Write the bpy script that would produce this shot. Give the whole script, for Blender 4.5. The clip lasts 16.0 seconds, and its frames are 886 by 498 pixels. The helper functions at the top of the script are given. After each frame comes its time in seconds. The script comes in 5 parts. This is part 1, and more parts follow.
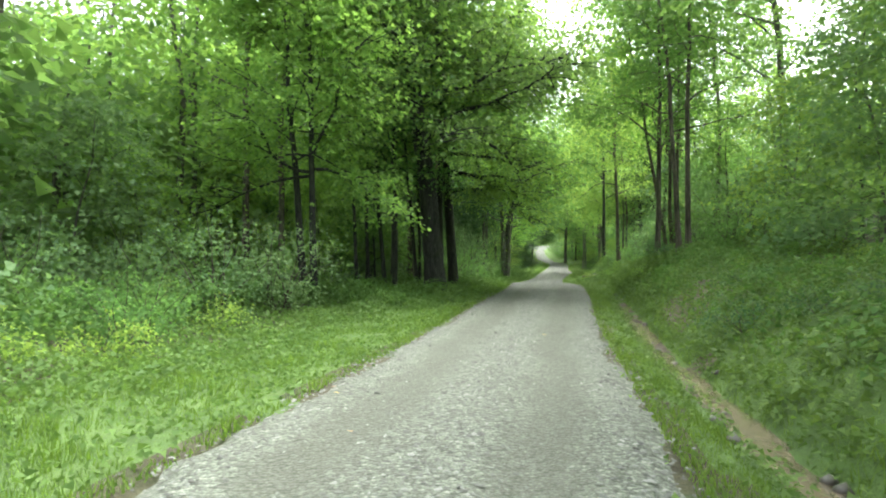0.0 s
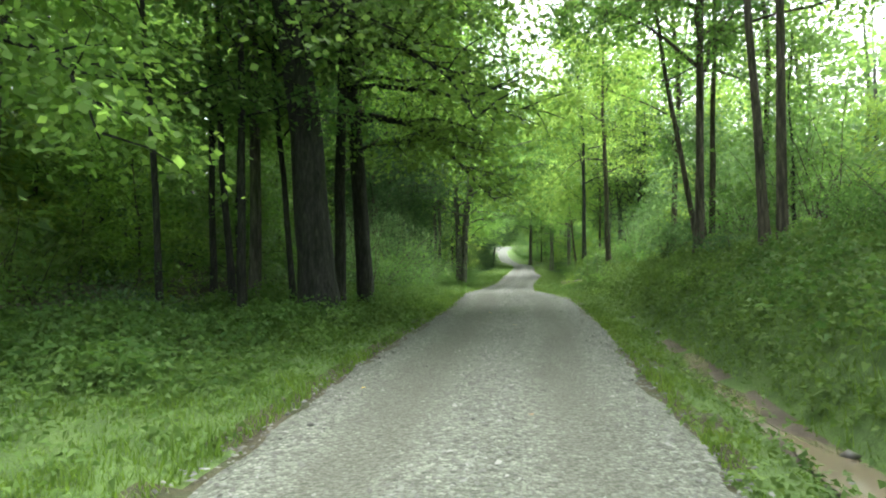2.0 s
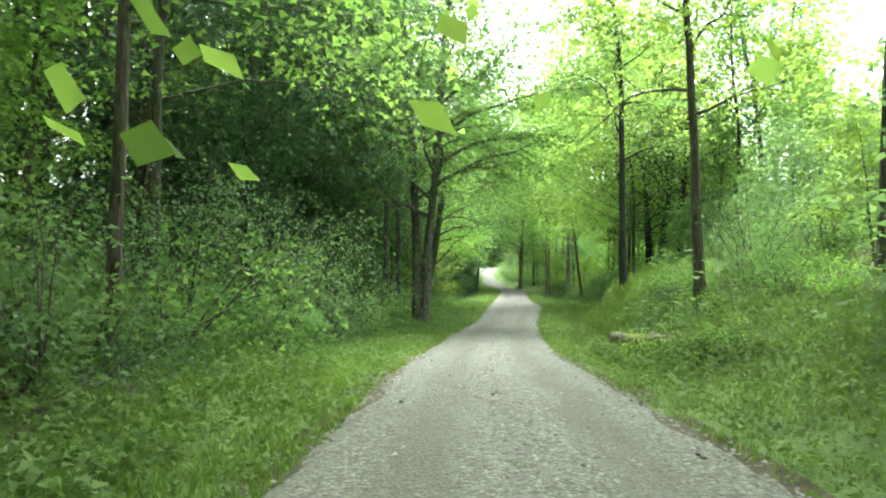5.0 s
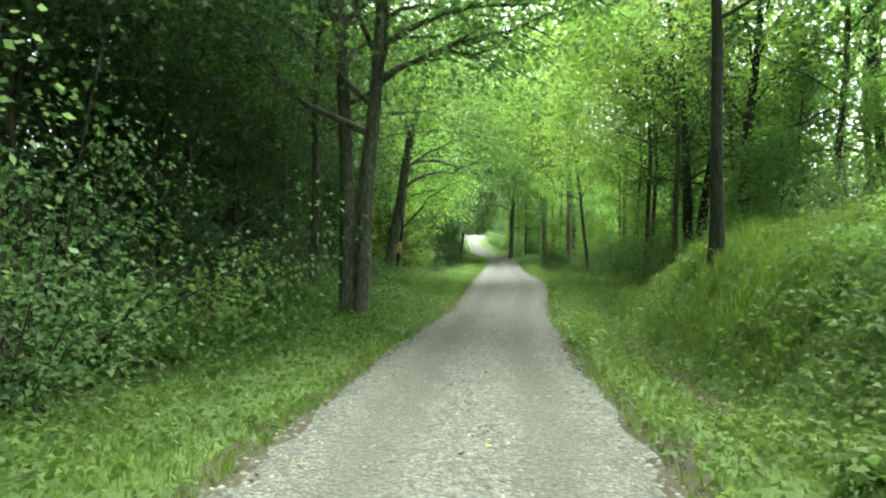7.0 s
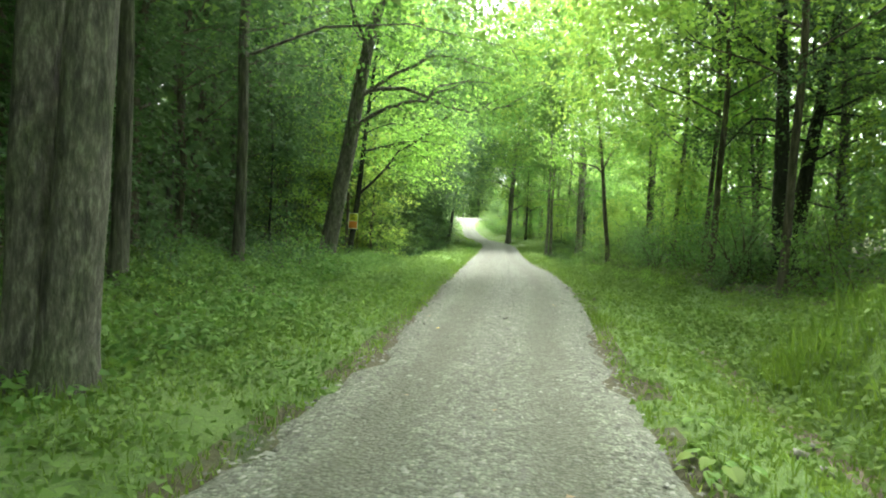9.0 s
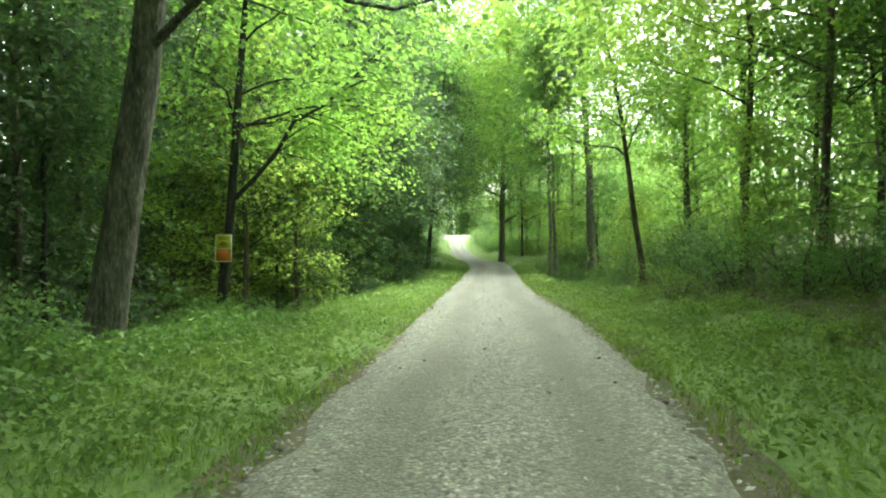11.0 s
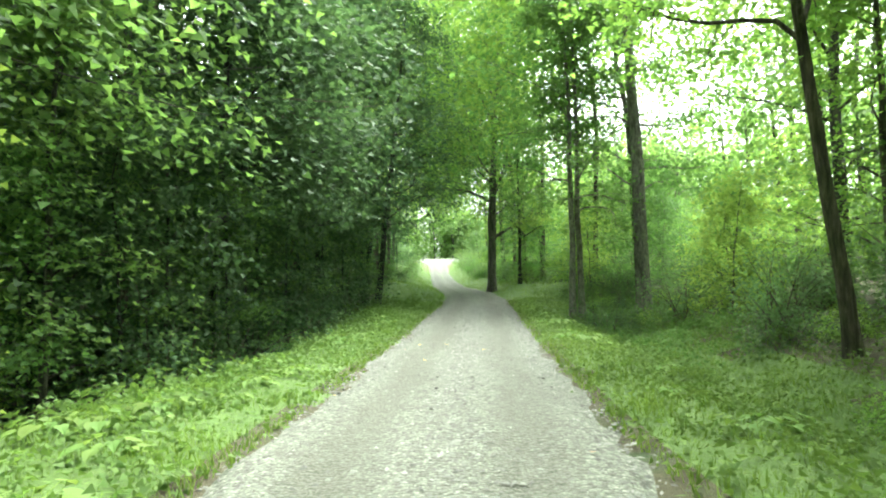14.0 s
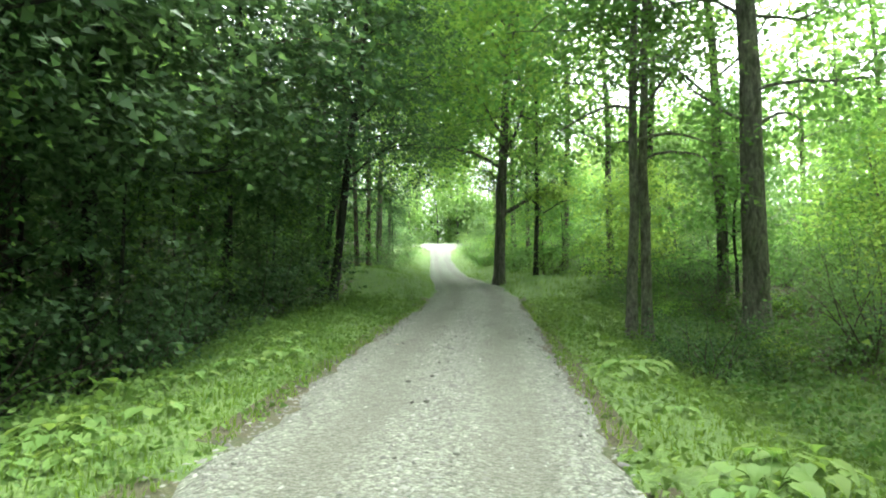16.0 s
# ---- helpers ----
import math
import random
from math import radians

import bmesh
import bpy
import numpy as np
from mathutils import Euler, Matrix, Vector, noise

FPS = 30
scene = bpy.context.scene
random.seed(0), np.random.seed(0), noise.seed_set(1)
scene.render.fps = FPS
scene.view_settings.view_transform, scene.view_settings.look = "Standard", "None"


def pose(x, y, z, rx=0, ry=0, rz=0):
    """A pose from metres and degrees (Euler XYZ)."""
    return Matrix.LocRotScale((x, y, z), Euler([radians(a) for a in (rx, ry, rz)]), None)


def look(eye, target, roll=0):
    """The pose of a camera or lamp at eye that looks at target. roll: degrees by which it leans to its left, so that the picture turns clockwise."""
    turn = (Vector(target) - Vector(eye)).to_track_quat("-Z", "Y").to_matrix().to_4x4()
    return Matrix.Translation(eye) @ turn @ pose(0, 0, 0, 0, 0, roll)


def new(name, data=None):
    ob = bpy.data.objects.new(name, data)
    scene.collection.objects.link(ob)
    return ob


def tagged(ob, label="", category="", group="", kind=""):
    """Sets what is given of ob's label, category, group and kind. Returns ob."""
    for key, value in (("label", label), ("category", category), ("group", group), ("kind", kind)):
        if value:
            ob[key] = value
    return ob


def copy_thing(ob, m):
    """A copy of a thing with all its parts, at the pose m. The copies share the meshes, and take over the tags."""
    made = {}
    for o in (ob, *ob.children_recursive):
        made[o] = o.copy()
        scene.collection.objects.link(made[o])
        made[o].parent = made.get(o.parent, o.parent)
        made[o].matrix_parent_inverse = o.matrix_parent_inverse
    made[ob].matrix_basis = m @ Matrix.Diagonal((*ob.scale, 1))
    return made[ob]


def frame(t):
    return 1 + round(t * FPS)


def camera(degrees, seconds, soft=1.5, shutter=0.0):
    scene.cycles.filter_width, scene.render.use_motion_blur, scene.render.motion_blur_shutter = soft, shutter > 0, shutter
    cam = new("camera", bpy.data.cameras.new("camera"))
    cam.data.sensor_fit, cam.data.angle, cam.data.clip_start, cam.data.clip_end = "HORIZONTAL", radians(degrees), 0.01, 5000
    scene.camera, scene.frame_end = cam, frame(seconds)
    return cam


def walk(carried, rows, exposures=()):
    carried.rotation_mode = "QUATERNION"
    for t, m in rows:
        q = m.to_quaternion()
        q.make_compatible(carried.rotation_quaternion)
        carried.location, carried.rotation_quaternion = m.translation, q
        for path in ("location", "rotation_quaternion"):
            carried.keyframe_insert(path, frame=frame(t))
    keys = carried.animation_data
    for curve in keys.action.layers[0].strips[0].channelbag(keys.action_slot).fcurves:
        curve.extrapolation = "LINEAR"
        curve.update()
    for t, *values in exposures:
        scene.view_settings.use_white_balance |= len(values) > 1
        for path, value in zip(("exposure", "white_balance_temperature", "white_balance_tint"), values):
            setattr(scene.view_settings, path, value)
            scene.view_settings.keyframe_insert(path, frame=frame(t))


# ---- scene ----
cam = camera(72.0, 16.0, soft=2.0)
PATH = [
    (0.0, (0.000, -0.000, 1.500), (-1.904, 9.815, 1.677), -0.11),
    (0.5, (-0.166, 2.911, 1.480), (-1.982, 12.743, 1.695), -0.01),
    (1.0, (-0.309, 5.794, 1.461), (-1.956, 15.654, 1.749), 0.07),
    (1.5, (-0.428, 8.592, 1.440), (-1.872, 18.483, 1.729), 0.00),
    (2.0, (-0.528, 11.326, 1.426), (-1.825, 21.239, 1.638), -0.34),
    (2.5, (-0.605, 14.042, 1.434), (-1.838, 23.962, 1.708), -0.80),
    (3.0, (-0.692, 16.743, 1.467), (-1.903, 26.661, 1.877), 0.05),
    (3.5, (-0.757, 19.424, 1.520), (-1.940, 29.338, 2.066), 0.28),
    (6.0, (-1.155, 33.329, 1.620), (-2.095, 43.269, 2.178), 0.57),
    (6.5, (-1.173, 36.165, 1.575), (-2.073, 46.119, 1.916), 0.76),
    (7.0, (-1.173, 38.947, 1.498), (-2.043, 48.909, 1.553), 0.34),
    (7.5, (-1.180, 41.590, 1.411), (-2.009, 51.554, 1.234), 0.30),
    (8.0, (-1.207, 44.267, 1.332), (-2.004, 54.233, 1.115), 1.31),
    (8.5, (-1.202, 47.040, 1.260), (-1.988, 57.006, 1.037), 2.87),
    (11.0, (-0.662, 61.188, 1.446), (-1.376, 71.162, 1.564), -1.45),
    (11.5, (-0.627, 64.031, 1.452), (-1.278, 74.006, 1.718), -1.18),
    (12.0, (-0.587, 66.849, 1.453), (-1.191, 76.824, 1.815), -0.96),
    (12.5, (-0.529, 69.597, 1.448), (-1.093, 79.573, 1.861), -0.89),
    (13.0, (-0.460, 72.264, 1.443), (-0.988, 82.241, 1.867), -1.14),
    (13.5, (-0.362, 74.845, 1.447), (-0.888, 84.818, 1.960), -1.22),
    (14.0, (-0.280, 77.379, 1.464), (-0.818, 87.349, 2.017), -1.35),
    (14.5, (-0.230, 79.886, 1.485), (-0.784, 89.857, 2.005), -0.82),
    (15.0, (-0.185, 82.320, 1.506), (-0.764, 92.294, 1.923), -0.34),
    (15.5, (-0.099, 84.682, 1.527), (-0.723, 94.656, 1.890), 0.02),
    (16.0, (-0.000, 87.026, 1.561), (-0.682, 96.997, 1.897), 0.00),
]
walk(cam, [(t, look(eye, target, roll)) for t, eye, target, roll in PATH],
     exposures=((0.0, 2.55, 6250, 3), (0.8, 2.85, 6150, 4), (1.5, 2.85, 6050, 5), (2.0, 2.58, 6150, 5), (3.3, 3.2, 6350, 3), (6.2, 2.9, 6150, 4), (7.6, 2.85, 6350, 1), (8.5, 3.2, 6450, 1), (11.2, 3.0, 6600, -3),
                (12.2, 3.12, 6500, -2), (13.6, 3.2, 6300, 0), (15.2, 2.97, 6250, 0), (16.0, 3.05, 6200, 1)))

# ---- light ----
world = bpy.data.worlds.new("overcast_sky")
scene.world = world
world.use_nodes = True
wn, wl = world.node_tree.nodes, world.node_tree.links
sky = wn.new("ShaderNodeTexSky")
sky.sky_type = 'NISHITA'
sky.sun_disc = False
sky.sun_elevation, sky.sun_rotation = radians(66), radians(27)
sky.dust_density, sky.ozone_density, sky.air_density = 6.0, 0.5, 1.0
pale = wn.new("ShaderNodeHueSaturation")
pale.inputs["Saturation"].default_value = 0.2
wl.new(sky.outputs[0], pale.inputs["Color"])
wl.new(pale.outputs[0], wn["Background"].inputs["Color"])
wn["Background"].inputs["Strength"].default_value = 0.15
sun = new("sun", bpy.data.lights.new("sun", 'SUN'))
sun.data.energy, sun.data.angle, sun.data.color = 0.75, radians(28), (1.0, 0.96, 0.88)
sun.matrix_world = look((17, 33, 85), (0, 0, 0))


# ---- materials ----
def material(name):
    m = bpy.data.materials.new(name)
    m.use_nodes = True
    n, l = m.node_tree.nodes, m.node_tree.links
    n.clear()
    out = n.new("ShaderNodeOutputMaterial")
    b = n.new("ShaderNodeBsdfPrincipled")
    l.new(b.outputs[0], out.inputs[0])
    return m, n, l, b, out


def ramp(n, l, source, stops):
    r = n.new("ShaderNodeValToRGB")
    e = r.color_ramp.elements
    while len(e) < len(stops):
        e.new(0.5)
    for k, (p, c) in enumerate(stops):
        e[k].position, e[k].color = p, (*c, 1)
    l.new(source, r.inputs[0])
    return r.outputs[0]


def coords(n, l, scale=(1, 1, 1), kind="Object"):
    tc, mp = n.new("ShaderNodeTexCoord"), n.new("ShaderNodeMapping")
    mp.inputs["Scale"].default_value = scale
    l.new(tc.outputs[kind], mp.inputs[0])
    return mp.outputs[0]


def world_coords(n, l, scale=(1, 1, 1)):
    g, mp = n.new("ShaderNodeNewGeometry"), n.new("ShaderNodeMapping")
    mp.inputs["Scale"].default_value = scale
    l.new(g.outputs["Position"], mp.inputs[0])
    return mp.outputs[0]


def noise_tex(n, l, vec, scale, detail=4, rough=0.6):
    t = n.new("ShaderNodeTexNoise")
    t.inputs["Scale"].default_value, t.inputs["Detail"].default_value, t.inputs["Roughness"].default_value = scale, detail, rough
    l.new(vec, t.inputs["Vector"])
    return t.outputs["Fac"]


def mix(n, l, a, b, fac, kind='MIX'):
    m = n.new("ShaderNodeMix")
    m.data_type, m.blend_type = 'RGBA', kind
    for sock, val in ((m.inputs[0], fac), (m.inputs[6], a), (m.inputs[7], b)):
        if hasattr(val, "links"):
            l.new(val, sock)
        elif isinstance(val, tuple):
            sock.default_value = (*val, 1)
        else:
            sock.default_value = val
    return m.outputs[2]


def bump(n, l, b, height, strength, distance):
    bm_ = n.new("ShaderNodeBump")
    bm_.inputs["Strength"].default_value, bm_.inputs["Distance"].default_value = strength, distance
    l.new(height, bm_.inputs["Height"])
    l.new(bm_.outputs[0], b.inputs["Normal"])
    return bm_


def leaf_material(name, dark, light, glow=0.45, rough=0.62):
    """Leaf: mottled green with a waxy face and light coming through the blade."""
    m, n, l, b, out = material(name)
    geo = n.new("ShaderNodeNewGeometry")
    oi = n.new("ShaderNodeObjectInfo")
    patch = noise_tex(n, l, world_coords(n, l), 0.9, 4, 0.65)
    add = n.new("ShaderNodeMath")
    add.operation = 'MULTIPLY_ADD'
    l.new(geo.outputs["Random Per Island"], add.inputs[0])
    add.inputs[1].default_value = 0.34
    sub = n.new("ShaderNodeMath")
    sub.operation = 'MULTIPLY'
    l.new(patch, sub.inputs[0])
    sub.inputs[1].default_value = 0.75
    l.new(sub.outputs[0], add.inputs[2])
    col = ramp(n, l, add.outputs[0], [(0.12, dark), (0.6, tuple((a + c) / 2 for a, c in zip(dark, light))), (0.95, light)])
    shift = n.new("ShaderNodeHueSaturation")
    mr = n.new("ShaderNodeMapRange")
    mr.inputs[3].default_value, mr.inputs[4].default_value = 0.485, 0.515
    l.new(oi.outputs["Random"], mr.inputs[0])
    l.new(mr.outputs[0], shift.inputs["Hue"])
    l.new(col, shift.inputs["Color"])
    l.new(shift.outputs[0], b.inputs["Base Color"])
    b.inputs["Roughness"].default_value = rough
    b.inputs["Specular IOR Level"].default_value = 0.18
    tr = n.new("ShaderNodeBsdfTranslucent")
    warm = mix(n, l, shift.outputs[0], (1.8, 1.8, 1.2), 1.0, 'MULTIPLY')
    l.new(warm, tr.inputs["Color"])
    mx = n.new("ShaderNodeMixShader")
    mx.inputs[0].default_value = glow
    l.new(b.outputs[0], mx.inputs[1])
    l.new(tr.outputs[0], mx.inputs[2])
    l.new(mx.outputs[0], out.inputs[0])
    return m


LEAF_MID = leaf_material("leaf_green", (0.056, 0.118, 0.040), (0.165, 0.262, 0.080), 0.55)
LEAF_LIGHT = leaf_material("leaf_yellow_green", (0.094, 0.172, 0.046), (0.235, 0.340, 0.086), 0.6)
# dark foliage with the deep shade of the left wood put into its colour
LEAF_DARK_SHADED = leaf_material("leaf_dark", (0.031, 0.065, 0.034), (0.098, 0.166, 0.070), 0.36)
LEAF_GREY = leaf_material("leaf_grey_green", (0.070, 0.134, 0.062), (0.180, 0.272, 0.118), 0.45)
LEAF_FAR = leaf_material("leaf_far", (0.072, 0.146, 0.050), (0.190, 0.298, 0.098), 0.55, 0.6)
GRASS = leaf_material("grass_blade", (0.056, 0.104, 0.020), (0.165, 0.240, 0.040), 0.4, 0.5)
HERB = leaf_material("herb_leaf", (0.046, 0.096, 0.028), (0.140, 0.222, 0.056), 0.35)
BROAD = leaf_material("broad_leaf", (0.080, 0.145, 0.038), (0.170, 0.255, 0.068), 0.35)


def bark_material(name, dark, light, ridge=1.0, along=(1, 1, 0.16)):
    m, n, l, b, out = material(name)
    v = coords(n, l, along)
    ridges = noise_tex(n, l, v, 19, 5, 0.7)
    broad = noise_tex(n, l, coords(n, l, (1, 1, 0.5)), 2.2, 3)
    furrow = noise_tex(n, l, coords(n, l, (1, 1, along[2] * 0.8)), 8, 3, 0.5)
    deep = ramp(n, l, furrow, [(0.36, (0.3, 0.3, 0.3)), (0.52, (1, 1, 1))])
    c = ramp(n, l, ridges, [(0.32, tuple(x * 0.5 for x in dark)), (0.5, dark), (0.72, light)])
    moss = ramp(n, l, broad, [(0.5, (1, 1, 1)), (0.72, (0.75, 0.95, 0.6))])
    l.new(mix(n, l, mix(n, l, c, moss, 1.0, 'MULTIPLY'), deep, 0.75, 'MULTIPLY'), b.inputs["Base Color"])
    b.inputs["Roughness"].default_value = 0.92
    height = n.new("ShaderNodeMath")
    height.operation = 'MULTIPLY_ADD'
    l.new(deep, height.inputs[0])
    height.inputs[1].default_value = 0.8
    l.new(ridges, height.inputs[2])
    bump(n, l, b, height.outputs[0], 0.9 * ridge, 0.05)
    return m


BARK_DARK = bark_material("bark_dark", (0.024, 0.025, 0.020), (0.062, 0.062, 0.050), along=(1, 1, 0.24))
BARK_GREY = bark_material("bark_grey", (0.080, 0.078, 0.062), (0.170, 0.160, 0.128))
BARK_PALE = bark_material("bark_pale", (0.085, 0.083, 0.066), (0.215, 0.208, 0.168), along=(1, 1, 0.3))
BARK_SMOOTH = bark_material("bark_smooth", (0.140, 0.132, 0.106), (0.250, 0.238, 0.196), 0.35, (1, 1, 0.4))
BARK_BROWN = bark_material("bark_brown", (0.080, 0.068, 0.050), (0.165, 0.142, 0.106))


def ground_material(name, stops, scale, grit):
    m, n, l, b, out = material(name)
    v = world_coords(n, l)
    a = noise_tex(n, l, v, scale, 6, 0.7)
    fine = noise_tex(n, l, v, grit, 5, 0.75)
    c = ramp(n, l, a, stops)
    f = ramp(n, l, fine, [(0.3, (0.55, 0.55, 0.55)), (0.7, (1.25, 1.25, 1.25))])
    l.new(mix(n, l, c, f, 1.0, 'MULTIPLY'), b.inputs["Base Color"])
    b.inputs["Roughness"].default_value = 0.95
    bump(n, l, b, fine, 0.8, 0.04)
    return m


LITTER = ground_material("forest_litter", [(0.3, (0.045, 0.034, 0.020)), (0.5, (0.065, 0.062, 0.028)), (0.7, (0.040, 0.070, 0.020))], 1.3, 22)
TURF = ground_material("turf", [(0.3, (0.060, 0.105, 0.024)), (0.5, (0.090, 0.155, 0.032)), (0.75, (0.12, 0.18, 0.042))], 1.6, 30)
MUD = ground_material("mud", [(0.3, (0.070, 0.056, 0.040)), (0.55, (0.132, 0.107, 0.076)), (0.75, (0.20, 0.168, 0.124))], 3.0, 26)


def gravel_material():
    m, n, l, b, out = material("gravel")
    v = world_coords(n, l)
    vo = n.new("ShaderNodeTexVoronoi")
    vo.inputs["Scale"].default_value = 25
    vo.inputs["Randomness"].default_value = 1.0
    l.new(v, vo.inputs["Vector"])
    sep = n.new("ShaderNodeSeparateColor")
    l.new(vo.outputs["Color"], sep.inputs[0])
    stones = ramp(n, l, sep.outputs[0], [(0.0, (0.078, 0.083, 0.069)), (0.35, (0.122, 0.129, 0.108)), (0.75, (0.165, 0.173, 0.148)), (1.0, (0.235, 0.243, 0.214))])
    dust = noise_tex(n, l, world_coords(n, l, (1, 0.22, 1)), 1.6, 4)
    fine = noise_tex(n, l, v, 90, 4, 0.8)
    gritty = ramp(n, l, fine, [(0.3, (0.070, 0.073, 0.058)), (0.7, (0.112, 0.115, 0.093))])
    at_ = n.new("ShaderNodeAttribute")
    at_.attribute_name = "lane"
    worn = ramp(n, l, at_.outputs["Fac"], [(0.0, (0, 0, 0)), (0.15, (0.05, 0.05, 0.05)), (0.22, (0.85, 0.85, 0.85)), (0.32, (0.85, 0.85, 0.85)), (0.42, (0.08, 0.08, 0.08)), (0.62, (0.05, 0.05, 0.05)), (0.69, (0.85, 0.85, 0.85)), (0.78, (0.85, 0.85, 0.85)), (0.86, (0.05, 0.05, 0.05)), (1.0, (0, 0, 0))])
    patchy = mix(n, l, worn, ramp(n, l, dust, [(0.36, (0, 0, 0)), (0.66, (1, 1, 1))]), 0.3)
    c = mix(n, l, stones, gritty, patchy)
    # shade between the stones, painted as darker colour away from each cell's centre
    gap_shade = ramp(n, l, vo.outputs["Distance"], [(0.2, (1.0, 1.0, 0.96)), (0.6, (0.70, 0.71, 0.65))])
    small = n.new("ShaderNodeTexVoronoi")
    small.inputs["Scale"].default_value = 75
    l.new(v, small.inputs["Vector"])
    sp = n.new("ShaderNodeSeparateColor")
    l.new(small.outputs["Color"], sp.inputs[0])
    speck = ramp(n, l, sp.outputs[1], [(0.0, (0.72, 0.72, 0.70)), (0.6, (1.0, 1.0, 1.0)), (1.0, (1.35, 1.35, 1.33))])
    c = mix(n, l, mix(n, l, c, gap_shade, 1.0, 'MULTIPLY'), speck, 1.0, 'MULTIPLY')
    l.new(c, b.inputs["Base Color"])
    b.inputs["Roughness"].default_value = 0.9
    inv = n.new("ShaderNodeMath")
    inv.operation = 'SUBTRACT'
    inv.inputs[0].default_value = 1.0
    l.new(vo.outputs["Distance"], inv.inputs[1])
    tall = n.new("ShaderNodeMath")
    tall.operation = 'MULTIPLY_ADD'
    l.new(sep.outputs[2], tall.inputs[0])
    tall.inputs[1].default_value = 0.7
    l.new(inv.outputs[0], tall.inputs[2])
    bump(n, l, b, tall.outputs[0], 0.8, 0.02)
    return m


GRAVEL = gravel_material()


def stone_material():
    m, n, l, b, out = material("limestone_chips")
    geo, oi = n.new("ShaderNodeNewGeometry"), n.new("ShaderNodeObjectInfo")
    add = n.new("ShaderNodeMath")
    l.new(geo.outputs["Random Per Island"], add.inputs[0])
    l.new(oi.outputs["Random"], add.inputs[1])
    fr = n.new("ShaderNodeMath")
    fr.operation = 'FRACT'
    l.new(add.outputs[0], fr.inputs[0])
    c = ramp(n, l, fr.outputs[0], [(0.0, (0.066, 0.068, 0.058)), (0.35, (0.115, 0.117, 0.101)), (0.75, (0.160, 0.163, 0.143)), (1.0, (0.235, 0.238, 0.214))])
    fine = noise_tex(n, l, world_coords(n, l), 120, 3)
    f = ramp(n, l, fine, [(0.3, (0.8, 0.8, 0.8)), (0.7, (1.1, 1.1, 1.1))])
    l.new(mix(n, l, c, f, 1.0, 'MULTIPLY'), b.inputs["Base Color"])
    b.inputs["Roughness"].default_value = 0.85
    return m


STONE = stone_material()

# ---- plan of the lane and the land beside it ----
LEFT_EDGE = ((-700, -2.9), (0, -2.85), (12, -2.85), (22, -2.75), (28, -2.6), (34, -2.8), (38, -3.05), (44, -3.12), (50, -3.08), (53, -2.85), (57, -2.5), (62, -2.35), (66, -2.42), (70, -2.4), (78, -2.35), (84, -2.3),
             (92, -2.12), (100, -2.1), (106, -1.95), (112, -2.1), (118, -2.5), (124, -3.2), (136, -4.45), (151, -5.75), (161, -6.65), (168, -7.3), (172, -8.6), (175, -12.0), (190, -14), (900, -14))
RIGHT_EDGE = ((-700, 0.9), (0, 0.88), (15, 0.85), (25, 1.1), (33, 1.05), (38, 0.5), (43, 0.15), (48, 0.12), (51, 0.2), (55, 0.24), (58, 0.4), (62, 0.75), (66, 1.08), (70, 1.25), (75, 1.38), (79, 1.2),
              (84, 1.02), (92, 1.02), (98, 1.15), (104, 1.22), (110, 1.2), (115, 0.95), (119, 0.7), (124, 0.0), (136, -1.35), (151, -2.85), (161, -4.05), (168, -4.5), (172, -3.9), (175, -2.4), (190, 0), (900, 0))
ROAD_Z = ((-700, 0.3), (-60, 0.3), (0, 0.0), (6, -0.04), (12, -0.07), (16, -0.04), (19.5, 0.02), (27, 0.11), (33, 0.12), (36, 0.08), (39, 0.0), (42, -0.09), (44.5, -0.17),
          (47, -0.24), (51, -0.29), (55, -0.27), (59, -0.14), (62, -0.05), (74, -0.05), (80, -0.01), (87, 0.06), (96, 0.2), (104, 0.36), (110, 0.53), (117, 0.72), (125, 0.84),
          (136, 1.0), (150, 1.62), (160, 2.6), (171, 4.4), (177, 5.3), (190, 5.5), (900, 6.2))
LEFT_OFF = (0, 1, 2, 3.5, 5, 8, 12, 20, 60, 200)
LEFT_LAND = ((-50, (0, 0, .03, .1, .2, .4, .7, 1.2, 6, 20)), (36, (0, 0, .03, .1, .2, .4, .7, 1.2, 6, 20)), (46, (0, 0, 0, .15, .3, .6, 1, 2, 8, 22)),
             (62, (0, 0, 0, .1, .2, .4, .8, 1.5, 8, 22)), (74, (0, 0, -.03, -.08, -.15, -.6, -.8, .5, 8, 22)), (82, (0, 0, -.03, -.1, -.35, -1.6, -1.6, 0, 8, 22)),
             (89, (0, 0, -.06, -.7, -1.4, -2.1, -1.8, 0, 8, 22)), (100, (0, 0, -.04, -.3, -.9, -1.8, -1.5, 0, 8, 22)), (112, (0, .05, .1, 0, -.3, -.6, 0, 1, 8, 22)),
             (124, (0, .2, .5, .8, .9, 1, 1.5, 3, 9, 22)), (165, (0, .2, .4, .6, .8, 1, 1.5, 3, 9, 22)), (176, (0, 0, 0, 0, .1, .3, .6, 1, 5, 20)))
RIGHT_OFF = (0, .5, .9, 1.3, 2, 3.2, 5, 8, 15, 40, 200)
